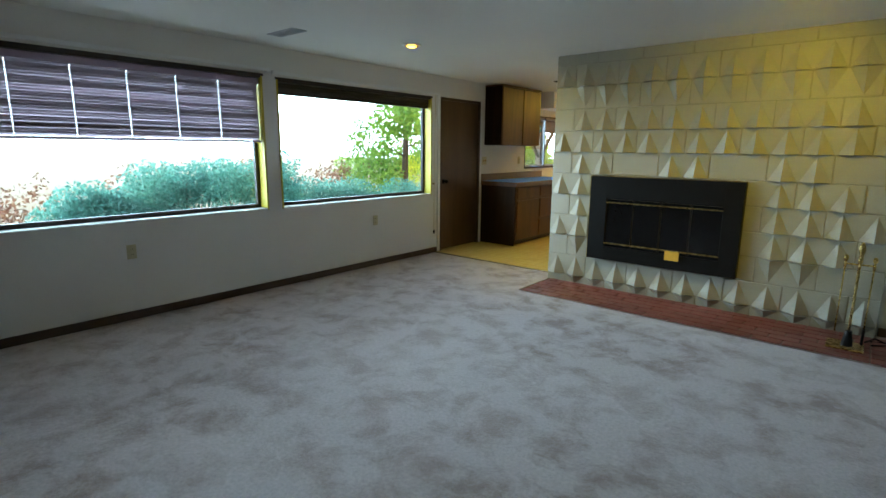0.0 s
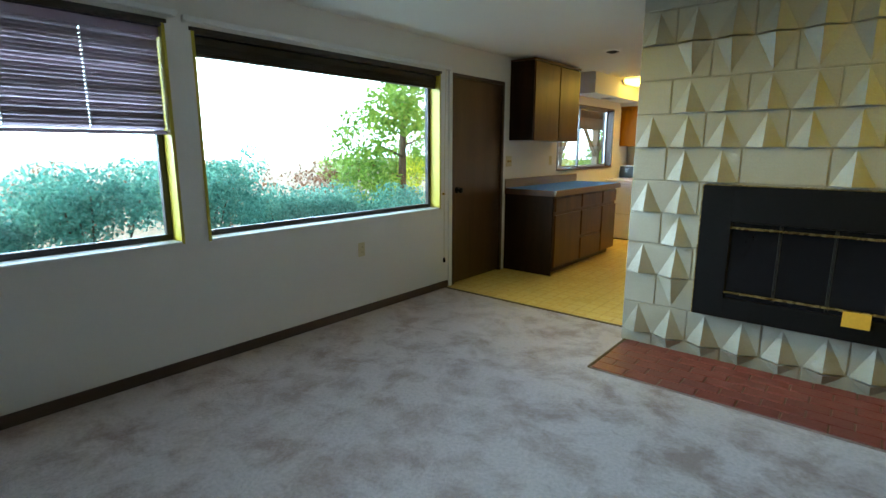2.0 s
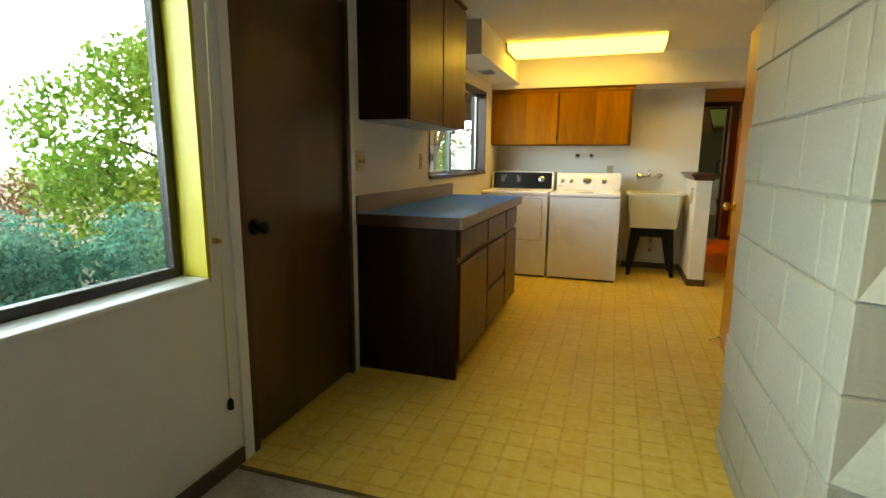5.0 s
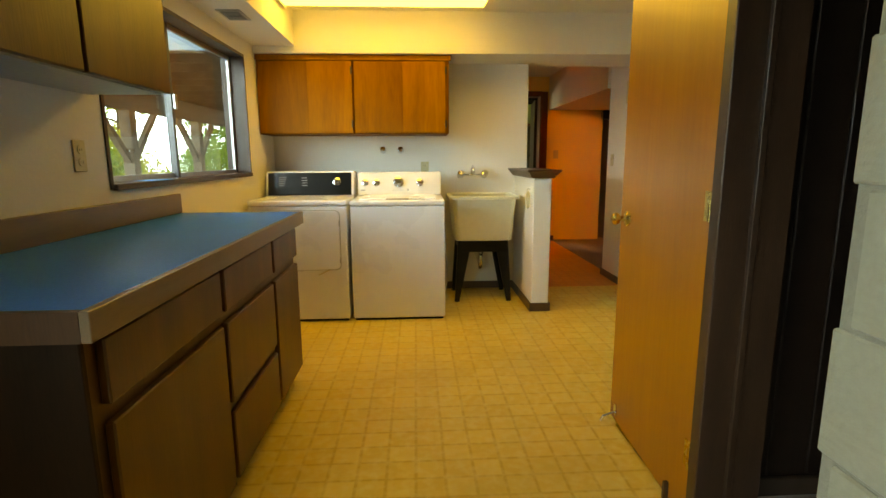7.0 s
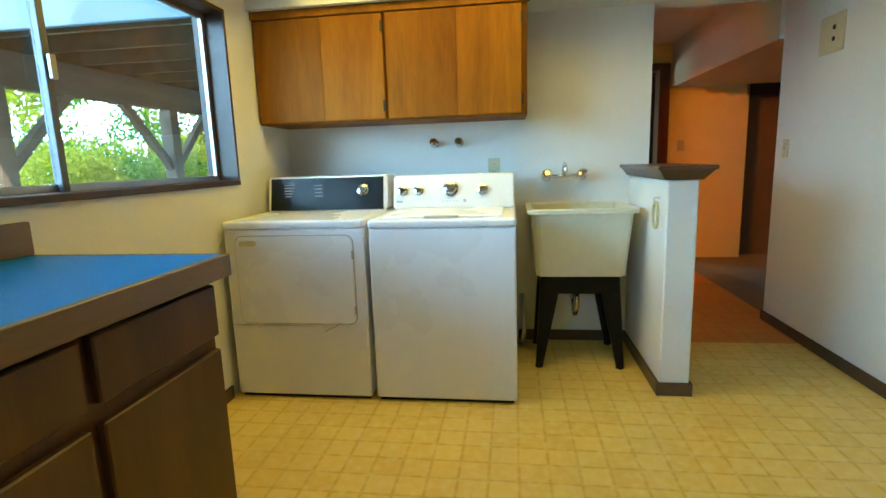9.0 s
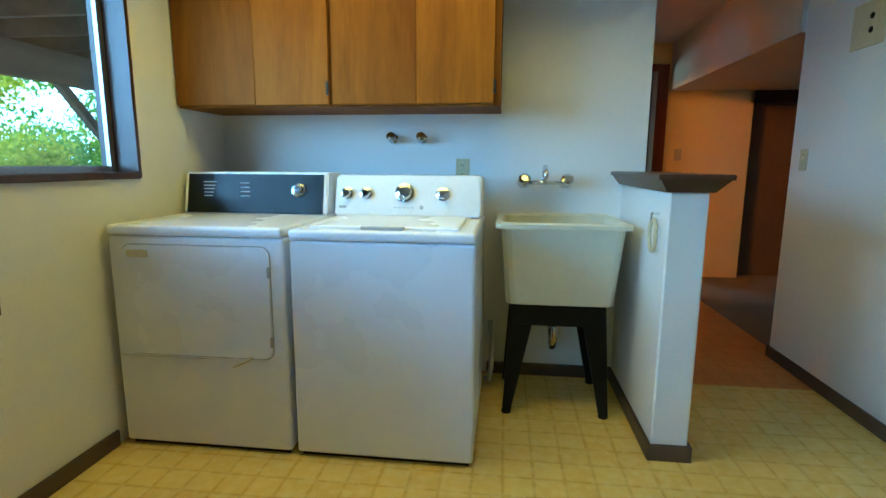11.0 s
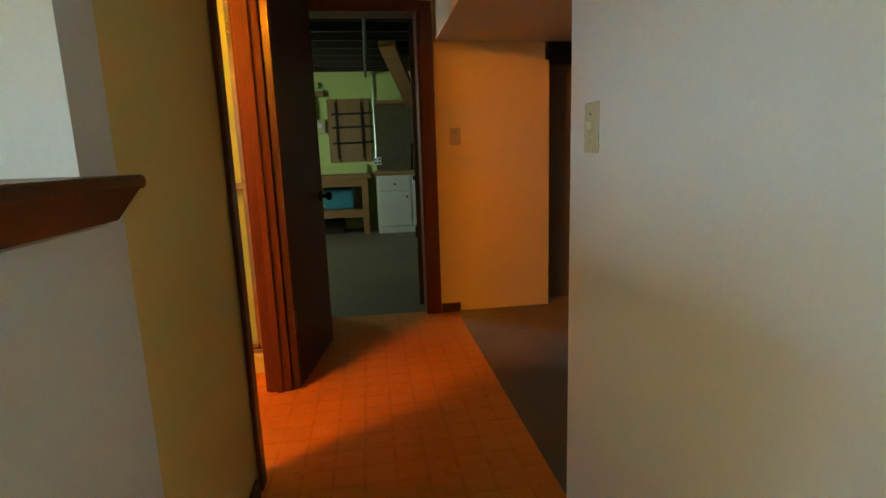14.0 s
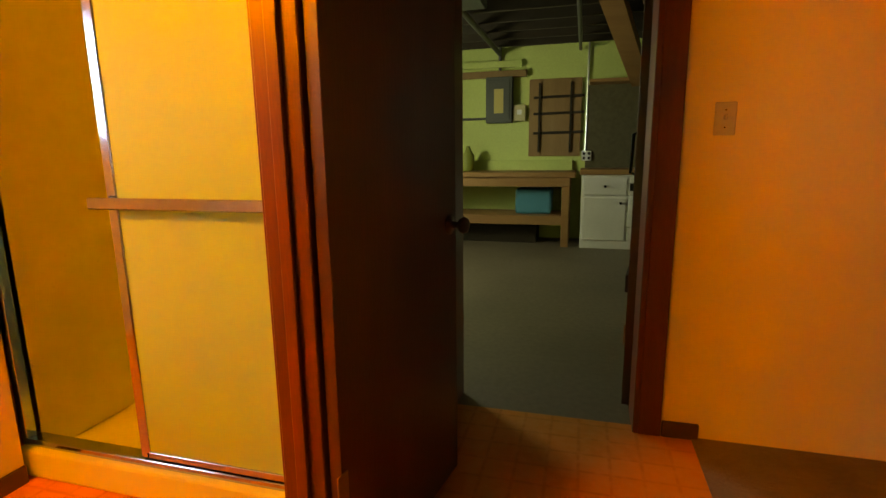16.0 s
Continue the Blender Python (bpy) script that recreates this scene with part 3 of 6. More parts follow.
# u: relief wedge that widens downwards, d: that widens upwards, -: plain face
ROWS_OF_RELIEF = ("-ddddddddddddd", "uuuuuuuuuuuuu-", "-d-------dd---", "uuu------uuu--", "-uu------uuuu-", "uuu------uuu--", "-uu--uu--uu---",
                  "uuuuuuuuuuuuu-", "-uuuuuuuuuuu--", "-ddddddddddd--", "uuuuuuuuuuuu--", "--------------")
BLOCK_MESHES = {}


def block_mesh(width, height, relief):
    """A block with its front at y = 0, from x = 0, z = 0; relief names the shape of each half."""
    key = (round(width, 4), round(height, 4), relief)
    if key in BLOCK_MESHES:
        return BLOCK_MESHES[key]
    bm = bmesh.new()
    j = 0.0035
    box(bm, j, width - j, 0.0, 0.10, j, height - j, bevel=0.004)
    half = width / len(relief)
    for k, c in enumerate(relief):
        if c == '-':
            continue
        x0, x1 = k * half + 0.006, (k + 1) * half - 0.006
        xm, out = (x0 + x1) / 2, -0.058
        zb, zt = (0.006, height - 0.006) if c == 'u' else (height - 0.006, 0.006)
        a, b, r, t = (bm.verts.new(v) for v in ((x0, 0.002, zb), (x1, 0.002, zb), (xm, out, zb), (xm, 0.001, zt)))
        for f in ((a, r, t), (r, b, t), (a, b, r)):
            bm.faces.new(f)
    bmesh.ops.recalc_face_normals(bm, faces=bm.faces)
    BLOCK_MESHES[key] = mesh_of("block", bm, M_BLOCK)
    return BLOCK_MESHES[key]


def lay_block(mesh, at, turn=0.0):
    o = new("block", mesh)
    o.parent = chimney
    o.matrix_basis = Matrix.Translation(-BASE[chimney]) @ pose(at[0], at[1], at[2], 0, 0, turn)


def lay_chimney():
    z = 0.0
    for row, relief in enumerate(ROWS_OF_RELIEF):
        h = 0.092 if row == 0 else min(COURSE, CEIL - z)
        if h < 0.03:
            break
        k = 0
        start_half = row % 2 == 0
        while k < COLUMNS:
            n = 1 if (k == 0 and start_half) or k == COLUMNS - 1 else 2
            x = CX0 + k * PITCH
            w = n * PITCH if k + n < COLUMNS else 0.06 - x
            if not (x > -2.10 and x + w < -0.92 and 0.4 < z < 0.95):
                lay_block(block_mesh(w, h, relief[k:k + n]), (x, CY, z))
            k += n
        # plain side towards the laundry
        y, first = CY + 0.10, 0.12 if row % 2 else 0.33
        while y < 8.80:
            w = min(first if y < CY + 0.11 else 0.42, 8.83 - y)
            if w > 0.03:
                lay_block(block_mesh(w, h, '-'), (CX0, y + w, z), -90.0)
            y += w
        z += h


# ---- hearth ----
hearth = thing("hearth", (-1.23, 7.42, 0), "flush hearth of red glazed quarry tiles with pale joints", "hearth", kind="structure")
part("mortar_bed", bx(-2.665, 0.095, 7.115, 7.735, 0.0, 0.010), M_GROUT, hearth, "pale grey mortar joints")
part("edge_trim", bx(-2.685, -2.667, 7.115, 7.735, 0.0, 0.014, bevel=0.003), M_STRIP, hearth, "thin brass edging")


def lay_hearth():
    bm = box(bmesh.new(), 0.004, 0.196, 0.003, 0.099, 0.0, 0.016, bevel=0.0035)
    whole = mesh_of("tile", bm, M_QUARRY)
    bm = box(bmesh.new(), 0.004, 0.096, 0.003, 0.099, 0.0, 0.016, bevel=0.0035)
    short = mesh_of("tile", bm, M_QUARRY)
    for r in range(6):
        x, y = -2.663, 7.117 + r * 0.1025
        n = 0
        while x < 0.08:
            s = (n == 0 and r % 2 == 1) or x + 0.2 > 0.10
            o = new("tile", short if s else whole)
            o.parent = hearth
            o.location = Vector((x, y, random.uniform(0, 0.0015))) - BASE[hearth]
            x += 0.1 if s else 0.2
            n += 1


# ---- fireplace insert ----
def fireplace():
    x0, x1, z0, z1 = -2.24, -0.90, 0.322, 1.138
    t = thing("fireplace_insert", (-1.57, 7.72, 0.322), "black metal fireplace insert with glass doors set in the chimney", "fireplace")
    yf = CY - 0.075
    ix0, ix1, iz0, iz1 = x0 + 0.17, x1 - 0.145, z0 + 0.13, z1 - 0.215
    for a in ((x0, ix0, z0, z1), (ix1, x1, z0, z1), (ix0, ix1, iz1, z1), (ix0, ix1, z0, iz0)):
        part("surround_panel", bx(a[0], a[1], yf, CY + 0.05, a[2], a[3], bevel=0.0008), M_BLACK, t)
    part("edge_trim", bx(x0 - 0.006, x0, yf + 0.004, CY, z0, z1), M_BRASS, t, "thin brass edge")
    part("edge_trim", bx(x0, x1, yf + 0.004, CY, z1, z1 + 0.006), M_BRASS, t, "thin brass edge")
    bm = bmesh.new()
    for a in ((ix0, ix0 + 0.01, CY - 0.05, CY + 0.3, iz0, iz1), (ix1 - 0.01, ix1, CY - 0.05, CY + 0.3, iz0, iz1), (ix0, ix1, CY + 0.29, CY + 0.3, iz0, iz1), (ix0, ix1, CY - 0.05, CY + 0.3, iz0 - 0.01, iz0), (ix0, ix1, CY - 0.05, CY + 0.3, iz1, iz1 + 0.01)):
        box(bm, *a)
    part("firebox", bm, M_SOOT, t)
    part("rail", bx(ix0 + 0.0, ix1, yf - 0.012, yf + 0.004, 0.884, 0.897, bevel=0.003), M_BRASS, t, "thin brass rail above the doors")
    part("rail", bx(ix0, ix1, yf - 0.012, yf + 0.004, 0.484, 0.497, bevel=0.003), M_BRASS, t, "thin brass rail below the doors")
    w = (ix1 - ix0) / 4
    for k in range(4):
        a = ix0 + k * w
        d = part("glass_door", bx(a + 0.008, a + w - 0.008, yf + 0.014, yf + 0.020, iz0 + 0.004, iz1 - 0.004), M_SMOKE, t, "dark smoked glass panel")
        for f in ((a + 0.001, a + 0.005), (a + w - 0.005, a + w - 0.001)):
            part("door_stile", bx(f[0], f[1], yf + 0.010, yf + 0.022, iz0 + 0.003, iz1 - 0.003, bevel=0.002), M_SOOT, d)
    part("hang_tag", bx(-1.483, -1.36, yf - 0.016, yf - 0.013, 0.405, 0.49), mat("yellow_card", (0.75, 0.42, 0.04), 0.6), t, "small yellow card tag")


fireplace()


def fire_tools():
    t = thing("fire_tool_stand", (-0.10, 7.37, 0.016), "polished brass fireplace tool set on its stand", "fire tools")
    x, y = -0.10, 7.37
    part("base", bx(x - 0.12, x + 0.10, y - 0.10, y + 0.10, 0.016, 0.032, bevel=0.006), M_BRASS, t)
    bm = bmesh.new()
    lathe(bm, (x, y, 0.03), (0, 0, 1), [(0, 0.02), (0.03, 0.012), (0.05, 0.009), (0.60, 0.009), (0.62, 0.016), (0.65, 0.012), (0.70, 0.02), (0.73, 0.016), (0.75, 0.004)])
    part("pole", bm, M_BRASS, t, smooth=True)
    bm = bmesh.new()
    tube(bm, [(x - 0.09, y, 0.62), (x + 0.09, y, 0.62)], 0.006)
    tube(bm, [(x, y - 0.09, 0.62), (x, y + 0.09, 0.62)], 0.006)
    part("cross_arm", bm, M_BRASS, t)
    for n, (dx, dy) in enumerate(((-0.08, 0), (0.08, 0), (0, -0.08), (0, 0.08))):
        bm = bmesh.new()
        rod(bm, (x + dx, y + dy, 0.12), (x + dx, y + dy, 0.60), 0.005, n=8)
        ball(bm, (x + dx, y + dy, 0.66), 0.016, sz=1.5, n=10)
        rod(bm, (x + dx, y + dy, 0.58), (x + dx, y + dy, 0.65), 0.008, n=8)
        tool = part(("poker", "shovel", "brush", "tongs")[n], bm, M_BRASS, t, smooth=True)
        if n == 1:
            part("pan", bx(x + dx - 0.008, x + dx + 0.008, y + dy - 0.05, y + dy + 0.05, 0.06, 0.17, bevel=0.004), M_BLACK, tool)
        if n == 2:
            part("bristles", rod(bmesh.new(), (x + dx, y + dy, 0.05), (x + dx, y + dy, 0.16), 0.035, 0.02, n=12), M_BLACK, tool, "black bristles")
    # a loose black cord that lies on the carpet behind
    bm = bmesh.new()
    pts = [(0.03 + 0.09 * k, 7.62 + 0.03 * math.sin(k * 1.3), 0.012) for k in range(14)]
    tube(bm, pts, 0.007, n=6)
    tube(bm, [(0.0, 7.55, 0.022), (0.06, 7.66, 0.03), (0.15, 7.6, 0.015), (0.04, 7.5, 0.022)], 0.007, n=6)
    solo("power_cord", bm, M_BLACK, "loose black cord lying beside the hearth", "cord")


fire_tools()


# ---- living room windows ----
def picture_window(name, y0, y1, z0, z1, label):
    t = thing(name, (WX - 0.1, (y0 + y1) / 2, z0), label, "window", kind="structure")
    bm = bmesh.new()
    d = 0.16
    box(bm, WX - d, WX + 0.004, y0, y0 + 0.018, z0, z1)
    box(bm, WX - d, WX + 0.004, y1 - 0.018, y1, z0, z1)
    part("reveal", bm, M_REVEAL, t, "olive brown wooden reveal")
    part("head", bx(WX - d, WX + 0.006, y0 + 0.018, y1 - 0.018, z1 - 0.018, z1), M_BRONZE, t)
    part("window_sill", bx(WX - d, WX + 0.012, y0 + 0.018, y1 - 0.018, z0, z0 + 0.016, bevel=0.003), M_WHITEPAINT, t, "white painted sill")
    bm = bmesh.new()
    a, b, c, e = y0 + 0.018, y1 - 0.018, z0 + 0.016, z1 - 0.018
    f = 0.035
    for q in ((a, b, c, c + f), (a, b, e - f, e), (a, a + f, c + f, e - f), (b - f, b, c + f, e - f)):
        box(bm, WX - 0.15, WX - 0.11, q[0], q[1], q[2], q[3], bevel=0.003)
    part("window_frame", bm, M_BRONZE, t, "dark bronze metal frame")
    p = part("pane", bx(WX - 0.134, WX - 0.130, a + f, b - f, c + f, e - f), M_GLASS, t)
    p.visible_shadow = False
    # dark outer casing strips
    bm = bmesh.new()
    box(bm, WX, WX + 0.008, y0 - 0.012, y1 + 0.012, z1, z1 + 0.022, bevel=0.002)
    part("casing", bm, M_BRONZE, t)
    return t


picture_window("window_1", 3.29, 5.545, 0.79, 2.035, "wide picture window with a half-lowered blind")
picture_window("window_2", 5.69, 7.935, 0.785, 2.02, "wide uncovered picture window onto shrubs")


def blind():
    y0, y1, zt, zb = 3.315, 5.52, 2.012, 1.43
    t = thing("window_blind", (WX - 0.05, 4.4175, zb), "mauve-brown slatted window blind lowered half way", "window blind")
    part("headrail", bx(WX - 0.075, WX - 0.02, y0, y1, zt - 0.05, zt, bevel=0.004), M_BLIND, t)
    part("bottom_rail", bx(WX - 0.07, WX - 0.025, y0, y1, zb, zb + 0.022, bevel=0.005), M_BLIND, t)
    n = 24
    pitch = (zt - 0.055 - zb - 0.03) / n
    bm = bmesh.new()
    rows = []
    cords = (3.685, 4.052, 4.418, 4.785, 5.146)
    ys = [y0 + 0.004] + [y + d for y in cords for d in (-0.002, 0.002)] + [y1 - 0.004]
    for s in range(5):
        u = -1 + s / 2
        rows.append([bm.verts.new((0.020 * u * 0.75, y - 4.4175, 0.016 * u + 0.004 * (1 - u * u))) for y in ys])
    for s, (a, b) in enumerate(zip(rows, rows[1:])):
        for k in range(len(ys) - 1):
            if k % 2 == 0 or s in (0, 3):
                bm.faces.new((a[k], a[k + 1], b[k + 1], b[k]))
    r = bmesh.ops.solidify(bm, geom=bm.faces[:], thickness=0.0012)
    slat = mesh_of("slat", bm, M_BLIND)
    for k in range(n):
        o = new("slat", slat)
        o.parent = t
        o.location = (0.0, 0.0, 0.03 + pitch * (k + 0.5))
        o.rotation_euler = (0, radians(random.uniform(-0.25, 0.25)), 0)
    for y in cords:
        bm = bmesh.new()
        rod(bm, (WX - 0.028, y, zb + 0.02), (WX - 0.028, y, zt - 0.05), 0.0012, n=6)
        part("lift_cord", bm, M_WHITEPAINT, t, "pale lift cord")


blind()


def curtain_rod(y0, y1, z):
    t = thing("curtain_track", (WX + 0.04, (y0 + y1) / 2, z), "white metal curtain track above the window", "curtain track", "curtain tracks")
    part("track", bx(WX + 0.035, WX + 0.055, y0, y1, z, z + 0.03, bevel=0.003), M_WHITEPAINT, t)
    for y in (y0 + 0.01, y1 - 0.03):
        part("bracket", bx(WX, WX + 0.056, y, y + 0.022, z - 0.004, z + 0.034, bevel=0.003), M_WHITEPAINT, t)


def raised_blind():
    y0, y1, zt = 5.715, 7.91, 1.998
    t = thing("raised_blind", (WX - 0.06, 6.8125, 1.89), "dark window blind drawn up into a stack under the head", "window blind")
    part("headrail", bx(WX - 0.085, WX - 0.03, y0, y1, zt - 0.045, zt, bevel=0.004), M_BRONZE, t)
    slat = mesh_of("slat", box(bmesh.new(), -0.026, 0.026, -(y1 - y0) / 2 + 0.006, (y1 - y0) / 2 - 0.006, 0.0, 0.004, bevel=0.001), M_BRONZE)
    for k in range(9):
        o = new("slat", slat)
        o.parent = t
        o.location = (random.uniform(-0.003, 0.003), 0, 0.022 + 0.0046 * k)
    part("bottom_rail", bx(WX - 0.085, WX - 0.035, y0 + 0.004, y1 - 0.004, 1.89, 1.911, bevel=0.004), M_BRONZE, t)


raised_blind()
curtain_rod(2.2, 5.60, 2.075)
curtain_rod(5.63, 8.04, 2.06)


def pull_cord():
    t = thing("pull_cord", (WX + 0.02, 7.97, 0.27), "thin curtain pull cord with a dark weight", "pull cord")
    part("cord", tube(bmesh.new(), [(WX + 0.045, 7.96, 2.062), (WX + 0.018, 7.97, 1.2), (WX + 0.012, 7.975, 0.31)], 0.0025, n=6), M_IVORY, t)
    part("weight", lathe(bmesh.new(), (WX + 0.014, 7.975, 0.26), (0, 0, 1), [(0, 0.006), (0.005, 0.012), (0.035, 0.012), (0.05, 0.004)], 12), M_BLACK, t, "dark cord weight")
    part("cleat", lathe(bmesh.new(), (WX, 7.965, 0.93), (1, 0, 0), [(0, 0.012), (0.012, 0.012), (0.016, 0.005), (0.028, 0.009), (0.032, 0.004)], 12), M_BRASS, t, "small brass cleat")


pull_cord()


# ---- electric plates ----
def plate(name, at, normal, label, w=0.07, h=0.115, kind="outlet", group=""):
    """Wall plate at a point of the wall, facing +x, -x or -y."""
    t = thing(name, at, label, "outlet" if kind == "outlet" else "switch", group)
    turn = {'+x': 0, '-x': 180, '-y': -90}[normal]
    m = pose(*at, 0, 0, turn)

    def put(n, bm, material, lab=""):
        bm.transform(m)
        part(n, bm, material, t, lab)

    put("cover", bx(0.0, 0.006, -w / 2, w / 2, -h / 2, h / 2, bevel=0.0025), M_IVORY)
    if kind == "outlet":
        for dz in (0.022, -0.022):
            put("socket", lathe(bmesh.new(), (0.006, 0, dz), (1, 0, 0), [(0, 0.016), (0.003, 0.015)], 16), M_IVORY)
            for dy in (-0.006, 0.006):
                put("slot", bx(0.0088, 0.0096, dy - 0.001, dy + 0.001, dz - 0.005, dz + 0.005), M_BLACK)
    elif kind == "switch":
        put("toggle", bx(0.006, 0.018, -0.005, 0.005, -0.004, 0.014, bevel=0.002), M_IVORY)
        for dz in (0.03, -0.03):
            put("screw", lathe(bmesh.new(), (0.006, 0, dz), (1, 0, 0), [(0, 0.003), (0.001, 0.003)], 8), M_BRASS)
    else:
        for dy in (-0.022, 0.022):
            put("knob", lathe(bmesh.new(), (0.006, dy, 0), (1, 0, 0), [(0, 0.013), (0.012, 0.012), (0.014, 0.006)], 14), M_BRASS)
    return t


plate("outlet", (WX, 4.303, 0.555), '+x', "ivory wall outlet under the window", group="living room outlets")
plate("outlet", (WX, 6.93, 0.545), '+x', "ivory wall outlet under the window", group="living room outlets")
plate("switch_plate", (WX, 9.115, 1.217), '+x', "wide ivory switch plate with two brass knobs over the counter", w=0.115, kind="dimmer")
plate("outlet", (WX, 10.08, 1.21), '+x', "ivory outlet over the counter backsplash")
plate("outlet", (-3.263, BACK, 1.11), '-y', "ivory outlet behind the washer")
plate("light_switch", (-1.43, 13.06, 1.17), '-x', "ivory light switch on the passage wall", kind="switch")
plate("light_switch", (-1.338, 15.45, 1.245), '-y', "ivory light switch at the hall's end", kind="switch")


# ---- doors ----
def knob(t, at, axis, material):
    part("door_knob", lathe(bmesh.new(), at, axis, [(0, 0.032), (0.006, 0.032), (0.010, 0.012), (0.032, 0.011), (0.040, 0.022), (0.052, 0.027), (0.062, 0.024), (0.068, 0.012)], 20), material, t, "turned metal knob", smooth=True)


def closet_door():
    t = thing("door_1", (WX, 8.545, 0), "closed dark brown flush door in the outer wall", "door", kind="structure")
    part("leaf", bx(WX - 0.05, WX - 0.012, 8.135, 8.955, 0.012, 2.015, bevel=0.002), M_DOOR_DARK, t)
    bm = bmesh.new()
    for a in ((8.10, 8.135, 0, 2.05), (8.955, 8.99, 0, 2.05), (8.135, 8.955, 2.015, 2.05)):
        box(bm, WX - 0.16, WX + 0.012, a[0], a[1], a[2], a[3], bevel=0.002)
    part("door_frame", bm, M_TRIM, t)
    part("casing", bx(WX, WX + 0.014, 8.045, 8.098, 0, 2.06, bevel=0.003), M_WHITEPAINT, t, "white painted casing")
    part("casing", bx(WX, WX + 0.014, 8.992, 9.03, 0, 2.06, bevel=0.003), M_WHITEPAINT, t, "white painted casing")
    part("back_panel", bx(WX - 0.158, WX - 0.14, 8.135, 8.955, 0, 2.015), M_DOOR_DARK, t)
    knob(t, (WX - 0.012, 8.20, 0.95), (1, 0, 0), M_BLACK)


closet_door()


def side_door():
    """Birch door, opened flat along the wall."""
    t = thing("door_2", (-2.44, 9.62, 0), "open honey-coloured birch flush door", "door", kind="structure")
    a, b = Vector((-2.46, 9.56)), Vector((-2.43, 10.285))
    ang = math.degrees(math.atan2(b.y - a.y, b.x - a.x))
    m = pose(a.x, a.y, 0, 0, 0, ang)

    def put(n, bm, material, lab="", smooth=False):
        bm.transform(m)
        return part(n, bm, material, t, lab, smooth)

    put("leaf", bx(0.0, 0.725, -0.02, 0.02, 0.012, 2.02, bevel=0.002), M_BIRCH)
    kb = lathe(bmesh.new(), (0.645, 0.02, 0.94), (0, 1, 0), [(0, 0.032), (0.006, 0.032), (0.010, 0.012), (0.032, 0.011), (0.040, 0.022), (0.052, 0.027), (0.062, 0.024), (0.068, 0.012)], 20)
    put("door_knob", kb, M_BRASS, "polished brass knob", True)
    for z in (0.25, 1.05, 1.82):
        hb = box(bmesh.new(), -0.012, 0.03, 0.018, 0.024, z - 0.045, z + 0.045, bevel=0.001)
        rod(hb, (-0.006, 0.026, z - 0.045), (-0.006, 0.026, z + 0.045), 0.006, n=8)
        put("hinge", hb, M_BRASS, "brass hinge")
    sb = bmesh.new()
    tube(sb, [(0.66, 0.02, 0.055), (0.66, 0.075, 0.035), (0.66, 0.085, 0.012)], 0.006)
    box(sb, 0.645, 0.675, 0.02, 0.024, 0.04, 0.09)
    put("door_stop", sb, M_CHROME, "small metal kick-down stop")
    fr = thing("door_frame", (-2.45, 9.58, 0), "dark stained door frame of the side doorway", "door frame", kind="structure")
    for n2, bb in (("jamb", bx(-2.49, -2.28, 9.50, 9.548, 0, 2.03, bevel=0.003)), ("jamb", bx(-2.49, -2.28, 8.845, 8.885, 0, 2.03, bevel=0.003)), ("head", bx(-2.49, -2.28, 8.885, 9.50, 1.99, 2.03, bevel=0.003)),
                   ("casing", bx(-2.402, -2.391, 9.55, 9.61, 0, 2.09, bevel=0.003)), ("stop", bx(-2.40, -2.38, 9.485, 9.50, 0, 1.99, bevel=0.002))):
        part(n2, bb, M_TRIM, fr)


side_door()


def panelled_wall():
    t = thing("wall_panelling", (-1.0, 9.7, 0), "dark grooved wood panelling beyond the side doorway", "panelling", kind="structure")
    part("backing", bx(-2.40, 0.55, 9.712, 9.74, 0, CEIL), M_SHADOW_GAP, t)
    mesh = None
    for k in range(20):
        w = 0.146
        if mesh is None:
            mesh = mesh_of("board", bx(0.002, w - 0.002, 0.0, 0.012, 0.07, CEIL - 0.005, bevel=0.003), M_PANEL)
        o = new("board", mesh)
        o.parent = t
        o.location = Vector((-2.40 + k * w, 9.70, 0)) - BASE[t]


panelled_wall()
lay_chimney()
lay_hearth()


# ---- laundry ----
def upper_cabinet():
    t = thing("upper_cabinet", (-4.42, 9.64, 1.44), "dark walnut wall cabinet with two plain doors", "cabinet")
    part("body", bx(WX, -4.29, 9.11, 10.17, 1.445, 2.265, bevel=0.002), M_WALNUT_SHADED, t)
    part("cabinet_door", bx(-4.29, -4.268, 9.115, 9.657, 1.44, 2.25, bevel=0.003), M_WALNUT, t)
    part("cabinet_door", bx(-4.29, -4.268, 9.673, 10.168, 1.44, 2.25, bevel=0.003), M_WALNUT, t)
    part("underside", bx(WX + 0.01, -4.30, 9.12, 10.16, 1.437, 1.444), M_GREYPL, t, "pale unfinished underside")
    part("top_trim", bx(WX, -4.262, 9.10, 10.175, 2.265, 2.285, bevel=0.003), M_WALNUT, t)


upper_cabinet()


